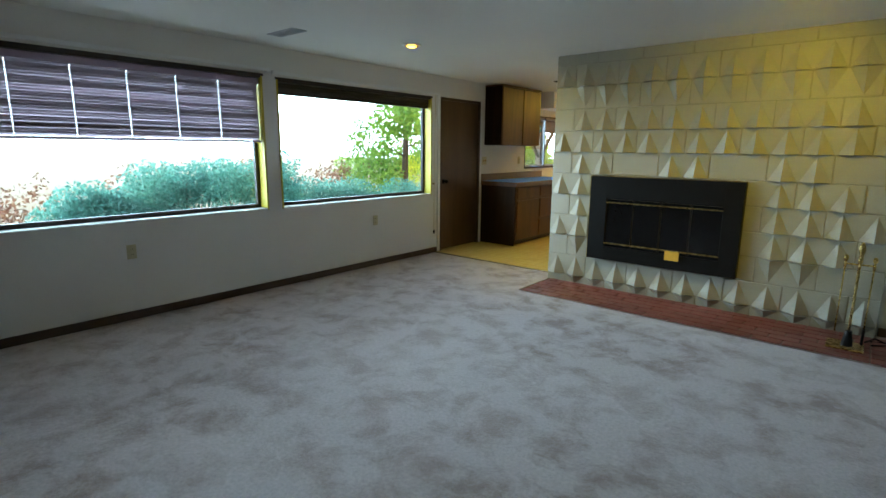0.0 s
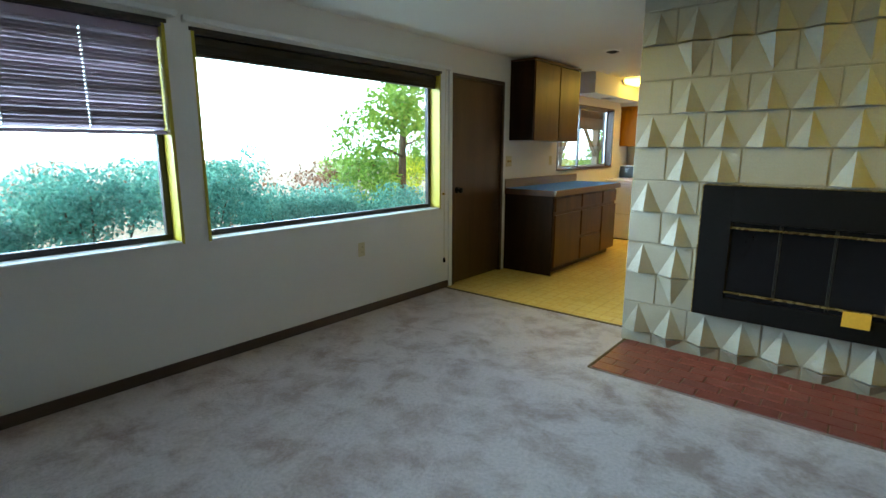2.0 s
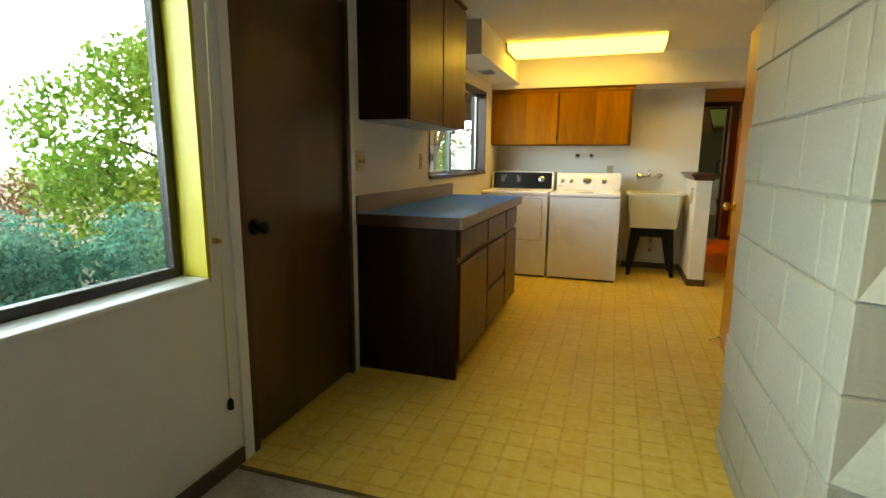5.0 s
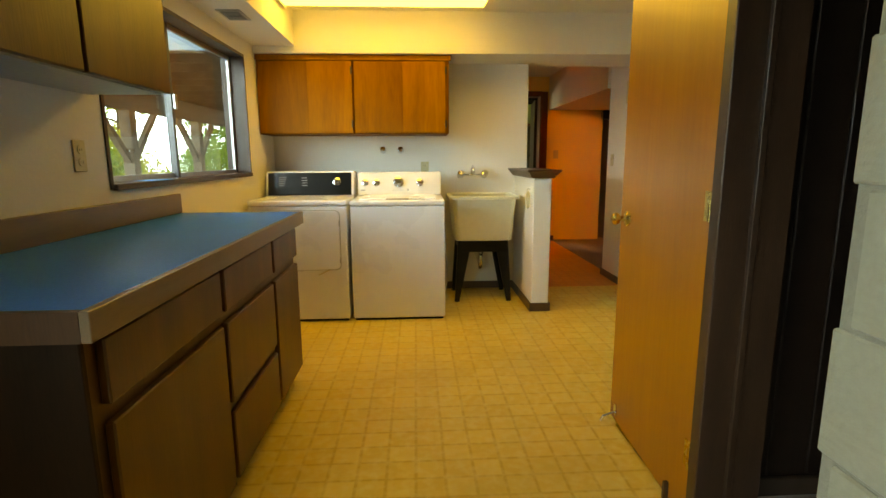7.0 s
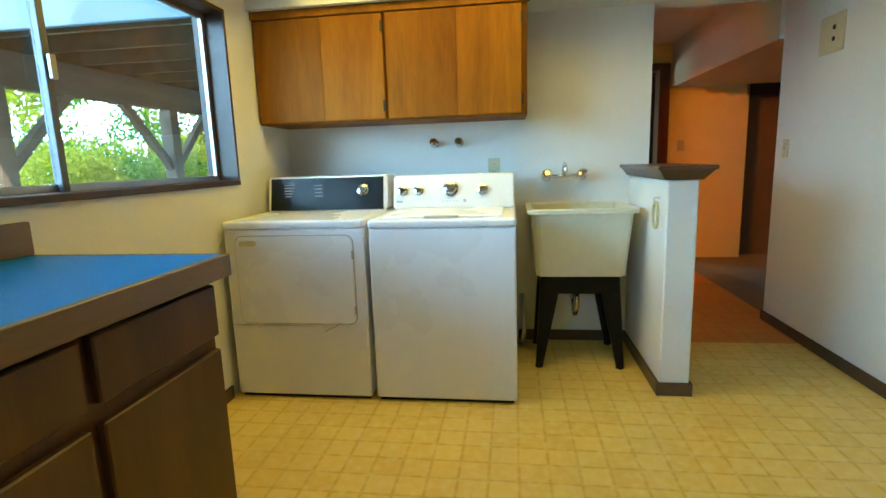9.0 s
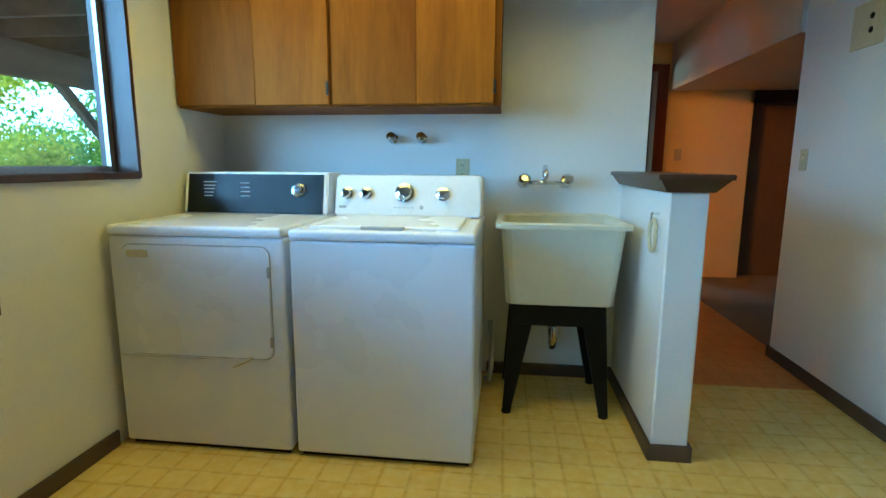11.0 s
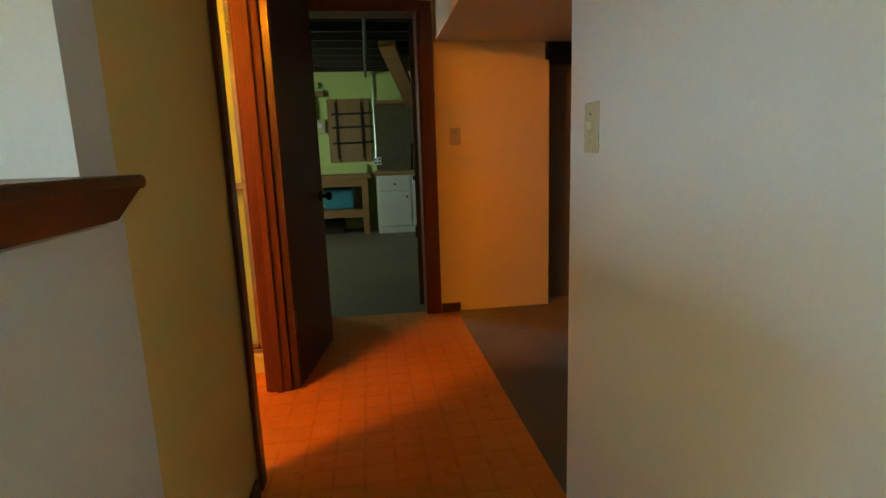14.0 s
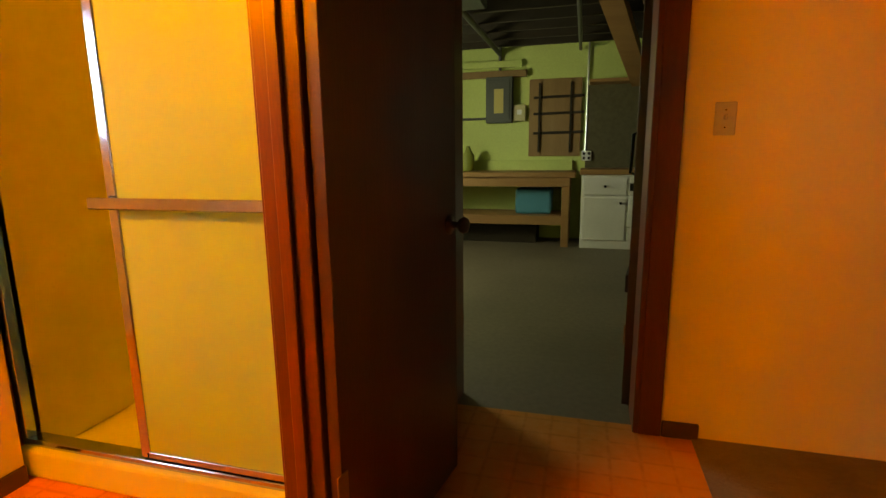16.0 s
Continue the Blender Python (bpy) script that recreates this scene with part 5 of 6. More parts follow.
def ceiling_fixtures():
    t = thing("fluorescent_light", (-3.54, 11.715, 2.235), "long lit fluorescent wrap light on the ceiling", "ceiling light")
    part("base_pan", bx(-4.22, -2.86, 11.47, 11.97, CEIL - 0.015, CEIL, bevel=0.003), M_WHITEPAINT, t)
    bm = bmesh.new()
    prof = [(11.45, CEIL - 0.015), (11.465, CEIL - 0.05), (11.51, CEIL - 0.07), (11.715, CEIL - 0.078), (11.92, CEIL - 0.07), (11.965, CEIL - 0.05), (11.98, CEIL - 0.015)]
    a = [bm.verts.new((-4.23, y, z)) for y, z in prof]
    b = [bm.verts.new((-2.85, y, z)) for y, z in prof]
    for k in range(6):
        bm.faces.new((a[k], a[k + 1], b[k + 1], b[k]))
    bm.faces.new(a)
    bm.faces.new(b[::-1])
    part("diffuser", bm, M_TUBE, t, "glowing ribbed acrylic diffuser")
    for x0, x1 in ((-4.242, -4.23), (-2.85, -2.838)):
        part("end_cap", bx(x0, x1, 11.45, 11.98, CEIL - 0.075, CEIL, bevel=0.004), M_WHITEPAINT, t)

    def grille(at, lx, ly, n, label):
        g = thing("ceiling_vent", at, label, "vent", "ceiling vents")
        x, y, z = at
        for q in ((x - lx, x + lx, y - ly, y - ly + 0.015), (x - lx, x + lx, y + ly - 0.015, y + ly), (x - lx, x - lx + 0.015, y - ly + 0.015, y + ly - 0.015), (x + lx - 0.015, x + lx, y - ly + 0.015, y + ly - 0.015)):
            part("frame", bx(*q, z - 0.008, z, bevel=0.002), M_GREYPL, g)
        part("duct", bx(x - lx + 0.015, x + lx - 0.015, y - ly + 0.015, y + ly - 0.015, z - 0.0015, z - 0.0005), M_BLACK, g)
        for k in range(n):
            yy = y - ly + 0.02 + (2 * ly - 0.04) * (k + 0.5) / n
            part("slat", bx(x - lx + 0.016, x + lx - 0.016, yy - 0.002, yy + 0.002, z - 0.007, z - 0.002), M_GREYPL, g)

    grille((-3.93, 5.40, CEIL), 0.18, 0.07, 6, "dark louvred ceiling vent")
    grille((-4.42, 11.42, 2.05), 0.07, 0.11, 6, "small louvred vent under the soffit")

    def can(x, y, lit, aim=None, share=1.0, spread=84):
        c = thing("recessed_light", (x, y, CEIL - 0.02), "lit recessed ceiling light with a warm bulb" if lit else "unlit recessed ceiling light with a dark baffle", "recessed light", "recessed lights")
        part("trim_ring", lathe(bmesh.new(), (x, y, CEIL), (0, 0, -1), [(0, 0.092), (0.006, 0.09), (0.010, 0.07), (0.002, 0.068)], 24), M_WHITEPAINT, c)
        part("baffle", lathe(bmesh.new(), (x, y, CEIL - 0.011), (0, 0, -1), [(0, 0.062), (0.003, 0.06)], 24), M_BRASS if lit else M_BLACK, c)
        part("bulb", ball(bmesh.new(), (x, y, CEIL - 0.012), 0.045, sz=0.35, n=16), M_BULB if lit else M_BLACK, c, "warm glowing bulb" if lit else "dark bulb")
        if lit:
            d = bpy.data.lights.new("can_lamp", 'SPOT')
            d.energy, d.color, d.spot_size, d.spot_blend, d.shadow_soft_size = CAN * share, (1.0, 0.80, 0.0), radians(spread), 0.9, 0.05
            o = new("can_lamp", d)
            o.matrix_world = look((x, y, CEIL - 0.06), aim)

    can(-3.478, 6.405, True, (-2.9, 7.5, 1.2), 0.8, 84)
    can(-0.227, 6.381, True, (-0.9, 7.74, 1.5), 1.0, 90)
    can(-3.58, 9.40, False)
    v = thing("wall_vent", (-1.43, 12.67, 1.67), "ivory thermostat plate high on the passage wall", "wall plate")
    part("cover", bx(-1.438, -1.43, 12.56, 12.78, 1.67, 1.87, bevel=0.003), M_IVORY, v)
    part("inset", bx(-1.441, -1.438, 12.60, 12.69, 1.71, 1.83, bevel=0.001), M_IVORY, v)
    for z in (1.74, 1.80):
        part("opening", lathe(bmesh.new(), (-1.4415, 12.64, z), (-1, 0, 0), [(0, 0.014), (0.002, 0.013)], 14), M_BLACK, v)
    s = thing("smoke_detector", (-1.45, 11.9, 2.2), "small white sensor in the passage corner", "sensor")
    part("housing", bx(-1.49, -1.432, 11.80, 11.87, 2.13, 2.22, bevel=0.012, seg=2), M_WHITEPAINT, s)


ceiling_fixtures()


# ---- back hall and bathroom ----
def bath_door():
    fr = thing("door_frame", (-2.43, 14.40, 0), "dark red-brown frame of the bathroom doorway", "door frame", kind="structure")
    for n, bb in (("jamb", bx(-2.485, -2.375, 14.365, 14.395, 0, 2.04, bevel=0.003)), ("jamb", bx(-2.485, -2.375, 13.63, 13.655, 0, 2.04, bevel=0.003)), ("head", bx(-2.485, -2.375, 13.655, 14.365, 2.012, 2.04, bevel=0.003)),
                  ("casing", bx(-2.50, -2.485, 14.38, 14.44, 0, 2.09, bevel=0.003)), ("casing", bx(-2.376, -2.362, 14.395, 14.45, 0, 2.09, bevel=0.003)), ("casing", bx(-2.376, -2.362, 13.585, 13.645, 0, 2.09, bevel=0.003)), ("casing", bx(-2.376, -2.362, 13.645, 14.395, 2.03, 2.09, bevel=0.003)),
                  ("stop", bx(-2.445, -2.415, 14.352, 14.365, 0, 2.012, bevel=0.002))):
        part(n, bb, M_REDTRIM, fr)
    part("strike_plate", bx(-2.43, -2.40, 13.655, 13.657, 0.92, 0.99), M_BLACK, fr, "dark strike plate")
    t = thing("door_3", (-2.36, 14.38, 0), "open dark brown bathroom door standing along the hall wall", "door", kind="structure")
    a, b = Vector((-2.352, 14.375)), Vector((-2.236, 15.04))
    ang = math.degrees(math.atan2(b.y - a.y, b.x - a.x))
    m = pose(a.x, a.y, 0, 0, 0, ang)

    def put(n, bm, material, lab="", smooth=False):
        bm.transform(m)
        return part(n, bm, material, t, lab, smooth)

    put("leaf", bx(0.0, 0.675, -0.018, 0.018, 0.012, 2.01, bevel=0.002), M_DOOR_RED)
    put("door_knob", lathe(bmesh.new(), (0.62, -0.018, 0.91), (0, -1, 0), [(0, 0.032), (0.006, 0.032), (0.010, 0.012), (0.032, 0.011), (0.040, 0.022), (0.052, 0.027), (0.062, 0.024), (0.068, 0.012)], 20), M_BRONZE, "dark bronze knob", True)
    for z in (0.35, 1.72):
        put("hinge", bx(-0.02, 0.02, -0.022, -0.017, z - 0.05, z + 0.05, bevel=0.001), M_GREYBRONZE, "dull metal hinge")


M_REDTRIM = wood("red_brown_trim", (0.18, 0.048, 0.015), (0.08, 0.019, 0.008), 0.35, 'Z', 8.0)
M_DOOR_RED = wood("red_brown_door", (0.075, 0.024, 0.010), (0.035, 0.011, 0.005), 0.33, 'Z', 6.0)
M_GREYBRONZE = mat("dull_brass", (0.30, 0.22, 0.12), 0.4, 0.9)
bath_door()


def shower():
    yf = 14.60
    t = thing("shower_stall", (-3.13, 15.0, 0), "beige fibreglass shower stall with obscure sliding glass doors", "shower")
    x0, x1 = -3.745, -2.49
    part("curb", bx(x0, x1, yf, yf + 0.10, 0.004, 0.115, bevel=0.012, seg=2), M_SHOWER, t)
    part("pan", bx(x0, x1, yf + 0.10, 15.45, 0.004, 0.05, bevel=0.01), M_SHOWER, t)
    part("back_wall", bx(x0, x1, 15.42, 15.45, 0.05, 2.1), M_SHOWER, t)
    part("side_wall", bx(x0, x0 + 0.03, yf + 0.05, 15.42, 0.05, 2.1, bevel=0.004), M_SHOWER, t)
    part("side_wall", bx(x1 - 0.03, x1, yf + 0.05, 15.42, 0.05, 2.1, bevel=0.004), M_SHOWER, t)
    for z in (0.78, 1.42):
        part("shelf_ledge", bx(x0 + 0.03, x0 + 0.50, 15.31, 15.42, z, z + 0.03, bevel=0.012, seg=2), M_SHOWER, t)
    part("niche_panel", bx(x0 + 0.12, x0 + 0.52, 15.405, 15.42, 0.81, 1.40, bevel=0.01), M_SHOWER, t)
    part("track", bx(x0, x1, yf + 0.02, yf + 0.075, 0.115, 0.14, bevel=0.003), M_FRAME, t, "chrome bottom track")
    part("track", bx(x0, x1, yf + 0.02, yf + 0.075, 1.93, 1.975, bevel=0.003), M_FRAME, t, "chrome top track")
    part("wall_jamb", bx(x0, x0 + 0.03, yf + 0.02, yf + 0.075, 0.14, 1.93, bevel=0.003), M_FRAME, t, "chrome wall jamb")
    part("bumper", bx(x0 + 0.028, x0 + 0.045, yf + 0.03, yf + 0.06, 1.0, 1.022, bevel=0.002), M_BLACK, t, "black rubber bumper")
    for k, (a, b, y) in enumerate(((-3.21, -2.54, yf + 0.025), (-3.16, -2.52, yf + 0.052))):
        g = part("glass_panel", bx(a + 0.022, b - 0.022, y + 0.006, y + 0.012, 0.165, 1.91), M_FROST, t, "obscure glass panel")
        for q in ((a, a + 0.036, 0.145, 1.93), (b - 0.036, b, 0.145, 1.93)):
            part("stile", bx(q[0], q[1], y, y + 0.018, q[2], q[3], bevel=0.003), M_FRAME, g)
        for q in ((0.145, 0.168), (1.907, 1.93)):
            part("rail", bx(a + 0.024, b - 0.024, y, y + 0.018, q[0], q[1], bevel=0.002), M_FRAME, g)
        if k == 0:
            part("towel_bar", bx(a - 0.03, b, y - 0.045, y - 0.030, 0.985, 1.02, bevel=0.004), M_FRAME, g, "chrome towel bar")
            for x in (a + 0.012, b - 0.02):
                part("bar_post", bx(x - 0.008, x + 0.008, y - 0.03, y, 0.99, 1.015), M_FRAME, g)


shower()
d = bpy.data.lights.new("bath_lamp", 'AREA')
d.shape, d.size, d.size_y, d.energy, d.color = 'RECTANGLE', 0.55, 0.10, BATH, (1.0, 0.27, 0.004)
o = new("bath_lamp", d)
o.matrix_world = look((-3.5, 12.975, 2.16), (-2.9, 14.6, 1.5))
bl = thing("vanity_light", (-3.5, 12.84, 2.1), "warm vanity light bar on the bathroom wall", "wall light")
part("back_plate", bx(-3.80, -3.20, 12.832, 12.85, 2.08, 2.24, bevel=0.004), M_CHROME, bl)
for x in (-3.68, -3.5, -3.32):
    part("bulb", ball(bmesh.new(), (x, 12.895, 2.16), 0.045, n=14), M_BULB, bl, "round glowing bulb", smooth=True)


def workshop_doorway():
    fr = thing("door_frame", (-1.96, 15.5, 0), "dark red-brown frame of the workshop doorway", "door frame", kind="structure")
    for n, bb in (("jamb", bx(-1.58, -1.545, 15.44, 15.63, 0, 2.08, bevel=0.003)), ("jamb", bx(-2.365, -2.33, 15.44, 15.63, 0, 2.08, bevel=0.003)), ("head", bx(-2.33, -1.58, 15.44, 15.63, 2.045, 2.08, bevel=0.003)),
                  ("casing", bx(-1.56, -1.475, 15.434, 15.45, 0, 2.11, bevel=0.003)), ("casing", bx(-2.36, -1.56, 15.434, 15.45, 2.055, 2.115, bevel=0.003))):
        part(n, bb, M_REDTRIM, fr)
    t = thing("door_4", (-1.63, 15.66, 0), "dark brown workshop door open inwards with a pull handle", "door", kind="structure")
    a, b = Vector((-1.59, 15.66)), Vector((-1.48, 16.42))
    ang = math.degrees(math.atan2(b.y - a.y, b.x - a.x))
    m = pose(a.x, a.y, 0, 0, 0, ang)

    def put(n, bm, material, lab="", smooth=False):
        bm.transform(m)
        return part(n, bm, material, t, lab, smooth)

    put("leaf", bx(0.0, 0.765, -0.02, 0.02, 0.012, 2.02, bevel=0.002), M_DOOR_DARK)
    put("pull_handle", tube(bmesh.new(), [(0.66, 0.02, 1.24), (0.66, 0.07, 1.22), (0.66, 0.075, 1.02), (0.66, 0.02, 1.0)], 0.010), M_BLACK, "curved black pull handle", True)
    put("latch", lathe(bmesh.new(), (0.70, 0.02, 0.94), (0, 1, 0), [(0, 0.028), (0.006, 0.028), (0.012, 0.01), (0.03, 0.01), (0.04, 0.022), (0.055, 0.02)], 16), M_BLACK, "dark knob", True)
    put("brace", bx(0.05, 0.72, 0.02, 0.035, 0.52, 0.60, bevel=0.003), M_JOIST, "wooden brace board")
    for z in (0.35, 1.75):
        put("hinge", bx(-0.03, 0.03, 0.02, 0.024, z - 0.045, z + 0.045), M_GREYBRONZE, "dull metal hinge")


workshop_doorway()


def coat_stand():
    t = thing("garment_rack", (-0.05, 15.36, 0), "dark metal garment rack pole with a folding arm", "garment rack")
    part("pole", rod(bmesh.new(), (-0.06, 15.36, 0.01), (-0.06, 15.36, 1.28), 0.014, n=10), M_BLACK, t)
    part("arm", rod(bmesh.new(), (-0.22, 15.36, 1.27), (0.25, 15.36, 1.27), 0.012, n=8), M_BLACK, t)
    part("brace", rod(bmesh.new(), (-0.18, 15.36, 1.26), (-0.06, 15.36, 1.10), 0.009, n=8), M_BLACK, t)
    part("lower_arm", rod(bmesh.new(), (-0.18, 15.36, 0.42), (0.1, 15.36, 0.42), 0.009, n=8), M_BLACK, t)
    part("foot", bx(-0.12, 0.0, 15.30, 15.42, 0.008, 0.02, bevel=0.004), M_BLACK, t)


coat_stand()


# ---- workshop ----
def workbench():
    x0, x1, y0, y1 = -4.2, -1.96, 19.53, 20.22
    t = thing("workbench", (-3.1, 19.9, 0), "pine workbench with a lower shelf along the wall", "workbench")
    part("bench_top", bx(x0, x1 + 0.06, y0, y1, 0.83, 0.89, bevel=0.006), M_PINE, t)
    part("apron", bx(x0 + 0.03, x1, y0 + 0.03, y0 + 0.06, 0.72, 0.83, bevel=0.003), M_PINE, t)
    part("shelf", bx(x0 + 0.03, x1 - 0.02, y0 + 0.08, y1, 0.33, 0.37, bevel=0.003), M_PINE, t)
    part("shelf_rail", bx(x0 + 0.03, x1 - 0.09, y0 + 0.05, y0 + 0.08, 0.26, 0.37, bevel=0.003), M_PINE, t)
    for x in (x0 + 0.03, x1 - 0.09):
        for y in (y0 + 0.04, y1 - 0.10):
            part("leg", bx(x, x + 0.09, y, y + 0.09, 0.0, 0.83, bevel=0.004), M_PINE, t)
    solo("storage_tub", bx(-2.62, -2.18, 19.75, 20.15, 0.371, 0.68, bevel=0.03, seg=2), mat("blue_plastic", (0.06, 0.30, 0.45), 0.4), "blue plastic storage tub on the bench shelf", "storage tub")
    solo("floor_crate", bx(-3.4, -2.35, 19.8, 20.15, 0.0, 0.22, bevel=0.01), M_JOIST, "dark low box under the bench shelf", "box")
    solo("ledge_board", bx(-4.2, -1.95, 20.19, 20.25, 0.89, 1.02, bevel=0.004), M_SHOPWALL, "pale ledge behind the bench", "ledge")
    solo("jug", lathe(bmesh.new(), (-3.27, 20.0, 0.89), (0, 0, 1), [(0, 0.07), (0.02, 0.08), (0.2, 0.08), (0.26, 0.04), (0.31, 0.025), (0.32, 0.02)], 16), mat("green_jug", (0.30, 0.34, 0.08), 0.4), "dull green plastic jug on the bench", "jug", smooth=True)


workbench()


def drawer_cabinet():
    x0, x1, y0 = -1.83, -0.50, 19.57
    t = thing("drawer_cabinet", (-1.24, 19.9, 0), "white painted workshop cabinet with small knobs", "cabinet")
    part("body", bx(x0, x1, y0, 20.22, 0.0, 0.86, bevel=0.003), M_WHITEPAINT, t)
    part("wood_top", bx(x0 - 0.02, x1, y0 - 0.02, 20.24, 0.862, 0.92, bevel=0.004), M_PINE, t, "pine top board")
    cells = [("cabinet_door", x0 + 0.03, x0 + 0.50, 0.10, 0.60), ("drawer_front", x0 + 0.03, x0 + 0.50, 0.63, 0.83), ("drawer_front", x0 + 0.53, x0 + 0.93, 0.63, 0.83), ("drawer_front", x0 + 0.53, x0 + 0.93, 0.45, 0.61), ("drawer_front", x0 + 0.53, x0 + 0.93, 0.27, 0.43), ("drawer_front", x0 + 0.53, x0 + 0.93, 0.10, 0.25)]
    for n, a, b, c, e in cells:
        f = part(n, bx(a, b, y0 - 0.016, y0, c, e, bevel=0.004), M_WHITEPAINT, t)
        kx = (a + b) / 2 if n == "drawer_front" else b - 0.06
        kz = (c + e) / 2 if n == "drawer_front" else e - 0.06
        part("knob", lathe(bmesh.new(), (kx, y0 - 0.016, kz), (0, -1, 0), [(0, 0.006), (0.012, 0.007), (0.02, 0.016), (0.03, 0.012)], 12), M_BLACK, f, "small dark knob")


drawer_cabinet()


def shop_wall_things():
    t = thing("breaker_panel", (-2.885, 20.2, 1.5), "grey electrical breaker panel with a yellowed label", "breaker panel")
    part("box", bx(-3.065, -2.725, 20.13, 20.25, 1.50, 2.07, bevel=0.006), M_GREYBOX, t)
    part("cover", bx(-3.035, -2.755, 20.118, 20.13, 1.54, 2.03, bevel=0.004), M_GREYBOX, t)
    part("label", bx(-2.955, -2.835, 20.115, 20.118, 1.62, 1.92), mat("yellowed_card", (0.6, 0.5, 0.2), 0.7), t, "yellowed paper label")
    part("conduit", rod(bmesh.new(), (-2.895, 20.21, 2.07), (-2.895, 20.21, 2.60), 0.02, n=10), M_GREYBOX, t)
    part("conduit", rod(bmesh.new(), (-3.065, 20.22, 1.56), (-4.2, 20.22, 1.56), 0.016, n=10), M_GREYBOX, t)
    j = thing("junction_box", (-2.635, 20.22, 1.5), "small grey electrical box on the wall", "junction box")
    part("box", bx(-2.715, -2.555, 20.17, 20.25, 1.52, 1.72, bevel=0.004), M_IVORY, j)
    part("cover", bx(-2.665, -2.605, 20.16, 20.17, 1.60, 1.66), M_WHITEPAINT, j)
    p = thing("tool_board", (-2.175, 20.22, 1.06), "plywood board with dark wooden tool racks", "tool board")
    part("board", bx(-2.515, -1.865, 20.215, 20.25, 1.07, 2.03, bevel=0.003), M_PLY, p)
    for x in (-2.385, -1.995):
        part("upright", bx(x - 0.012, x + 0.012, 20.19, 20.215, 1.12, 1.98), M_JOIST, p)
    for z in (1.36, 1.60, 1.80):
        part("rack_bar", rod(bmesh.new(), (-2.455, 20.18, z), (-1.835, 20.18, z + 0.01), 0.016, n=8), M_JOIST, p)
    o2 = thing("wall_outlet", (-1.785, 20.22, 1.03), "four-way outlet box under a conduit", "outlet")
    part("box", bx(-1.845, -1.725, 20.19, 20.25, 1.01, 1.13, bevel=0.004), M_WHITEPAINT, o2)
    for dx in (-0.03, 0.03):
        for dz in (-0.028, 0.028):
            part("socket", bx(-1.785 + dx - 0.014, -1.785 + dx + 0.014, 20.186, 20.19, 1.07 + dz - 0.016, 1.07 + dz + 0.016), M_BLACK, o2)
    part("conduit", rod(bmesh.new(), (-1.800, 20.22, 1.13), (-1.800, 20.22, 2.5), 0.012, n=8), M_ALU, o2, "thin metal conduit")
    s = thing("wall_cabinet", (-1.2, 20.1, 1.94), "rough timber shelf with a sloping board above", "shelf")
    part("shelf_board", bx(-1.78, -0.6, 19.95, 20.25, 1.93, 1.97, bevel=0.003), M_PINE, s)
    bm = box(bmesh.new(), -0.10, 0.10, -0.95, 0.95, -0.05, 0.05, bevel=0.004)
    bm.transform(pose(-1.42, 19.15, 2.18, -16, 0, -14))
    part("sloping_board", bm, M_PINE, s, "rough sloping timber board")
    solo("dark_backboard", bx(-1.80, 1.0, 20.22, 20.25, 0.92, 1.93), mat("brown_board", (0.13, 0.11, 0.06), 0.8, fine=(20, 0.2)), "dark brown board above the cabinet", "wall board")
    w = thing("upper_trim", (-3.4, 20.2, 2.1), "pale timber ledger along the wall top", "ledger")
    part("board", bx(-4.4, -2.55, 20.17, 20.25, 2.07, 2.15, bevel=0.003), M_PLY, w)
    part("board", bx(-4.4, -2.62, 20.18, 20.25, 2.19, 2.27, bevel=0.003), M_SHOPWALL, w)
    mesh = mesh_of("joist", bx(WX, 1.1, -0.02, 0.02, 2.40, 2.62, bevel=0.003), M_JOIST)
    for k in range(11):
        o = new("ceiling_joist", mesh)
        o.location = (0, 15.9 + 0.41 * k, 0)
        tagged(o, "rough dark ceiling joist", "joist", "workshop joists")
    for x, r in ((-2.9, 0.03), (-1.9, 0.02)):
        solo("overhead_pipe", rod(bmesh.new(), (x, 15.7, 2.36), (x, 20.2, 2.36), r, n=10), M_GREYBOX, "grey pipe under the joists", "pipe", "overhead pipes")
    solo("duct_run", bx(WX + 0.02, -2.55, 17.1, 17.4, 2.18, 2.38, bevel=0.01), M_GREYBOX, "grey sheet-metal duct under the joists", "duct")
    wn2 = thing("window_4", (WX - 0.1, 17.9, 1.2), "small workshop window", "window", kind="structure")
    for q in ((17.3, 17.34, 1.2, 1.95), (18.46, 18.5, 1.2, 1.95), (17.34, 18.46, 1.2, 1.24), (17.34, 18.46, 1.91, 1.95)):
        part("window_frame", bx(WX - 0.13, WX - 0.08, *q), M_ALU, wn2)


shop_wall_things()


def bath_window():
    t = thing("window_5", (WX - 0.1, 13.3, 1.25), "small bathroom window with a dark metal frame", "window", kind="structure")
    for q in ((13.0, 13.035, 1.25, 1.95), (13.565, 13.6, 1.25, 1.95), (13.035, 13.565, 1.25, 1.285), (13.035, 13.565, 1.915, 1.95)):
        part("window_frame", bx(WX - 0.10, WX - 0.05, *q, bevel=0.002), M_ALU, t)
    part("window_sill", bx(WX - 0.05, WX + 0.015, 13.0, 13.6, 1.235, 1.252, bevel=0.003), M_WHITEPAINT, t)


bath_window()


# ---- outdoors ----
setting("ground", bx(-400, 60, -300, 300, -0.7, -0.45), M_EARTH, "dry grassy ground sloping away outside", "ground")


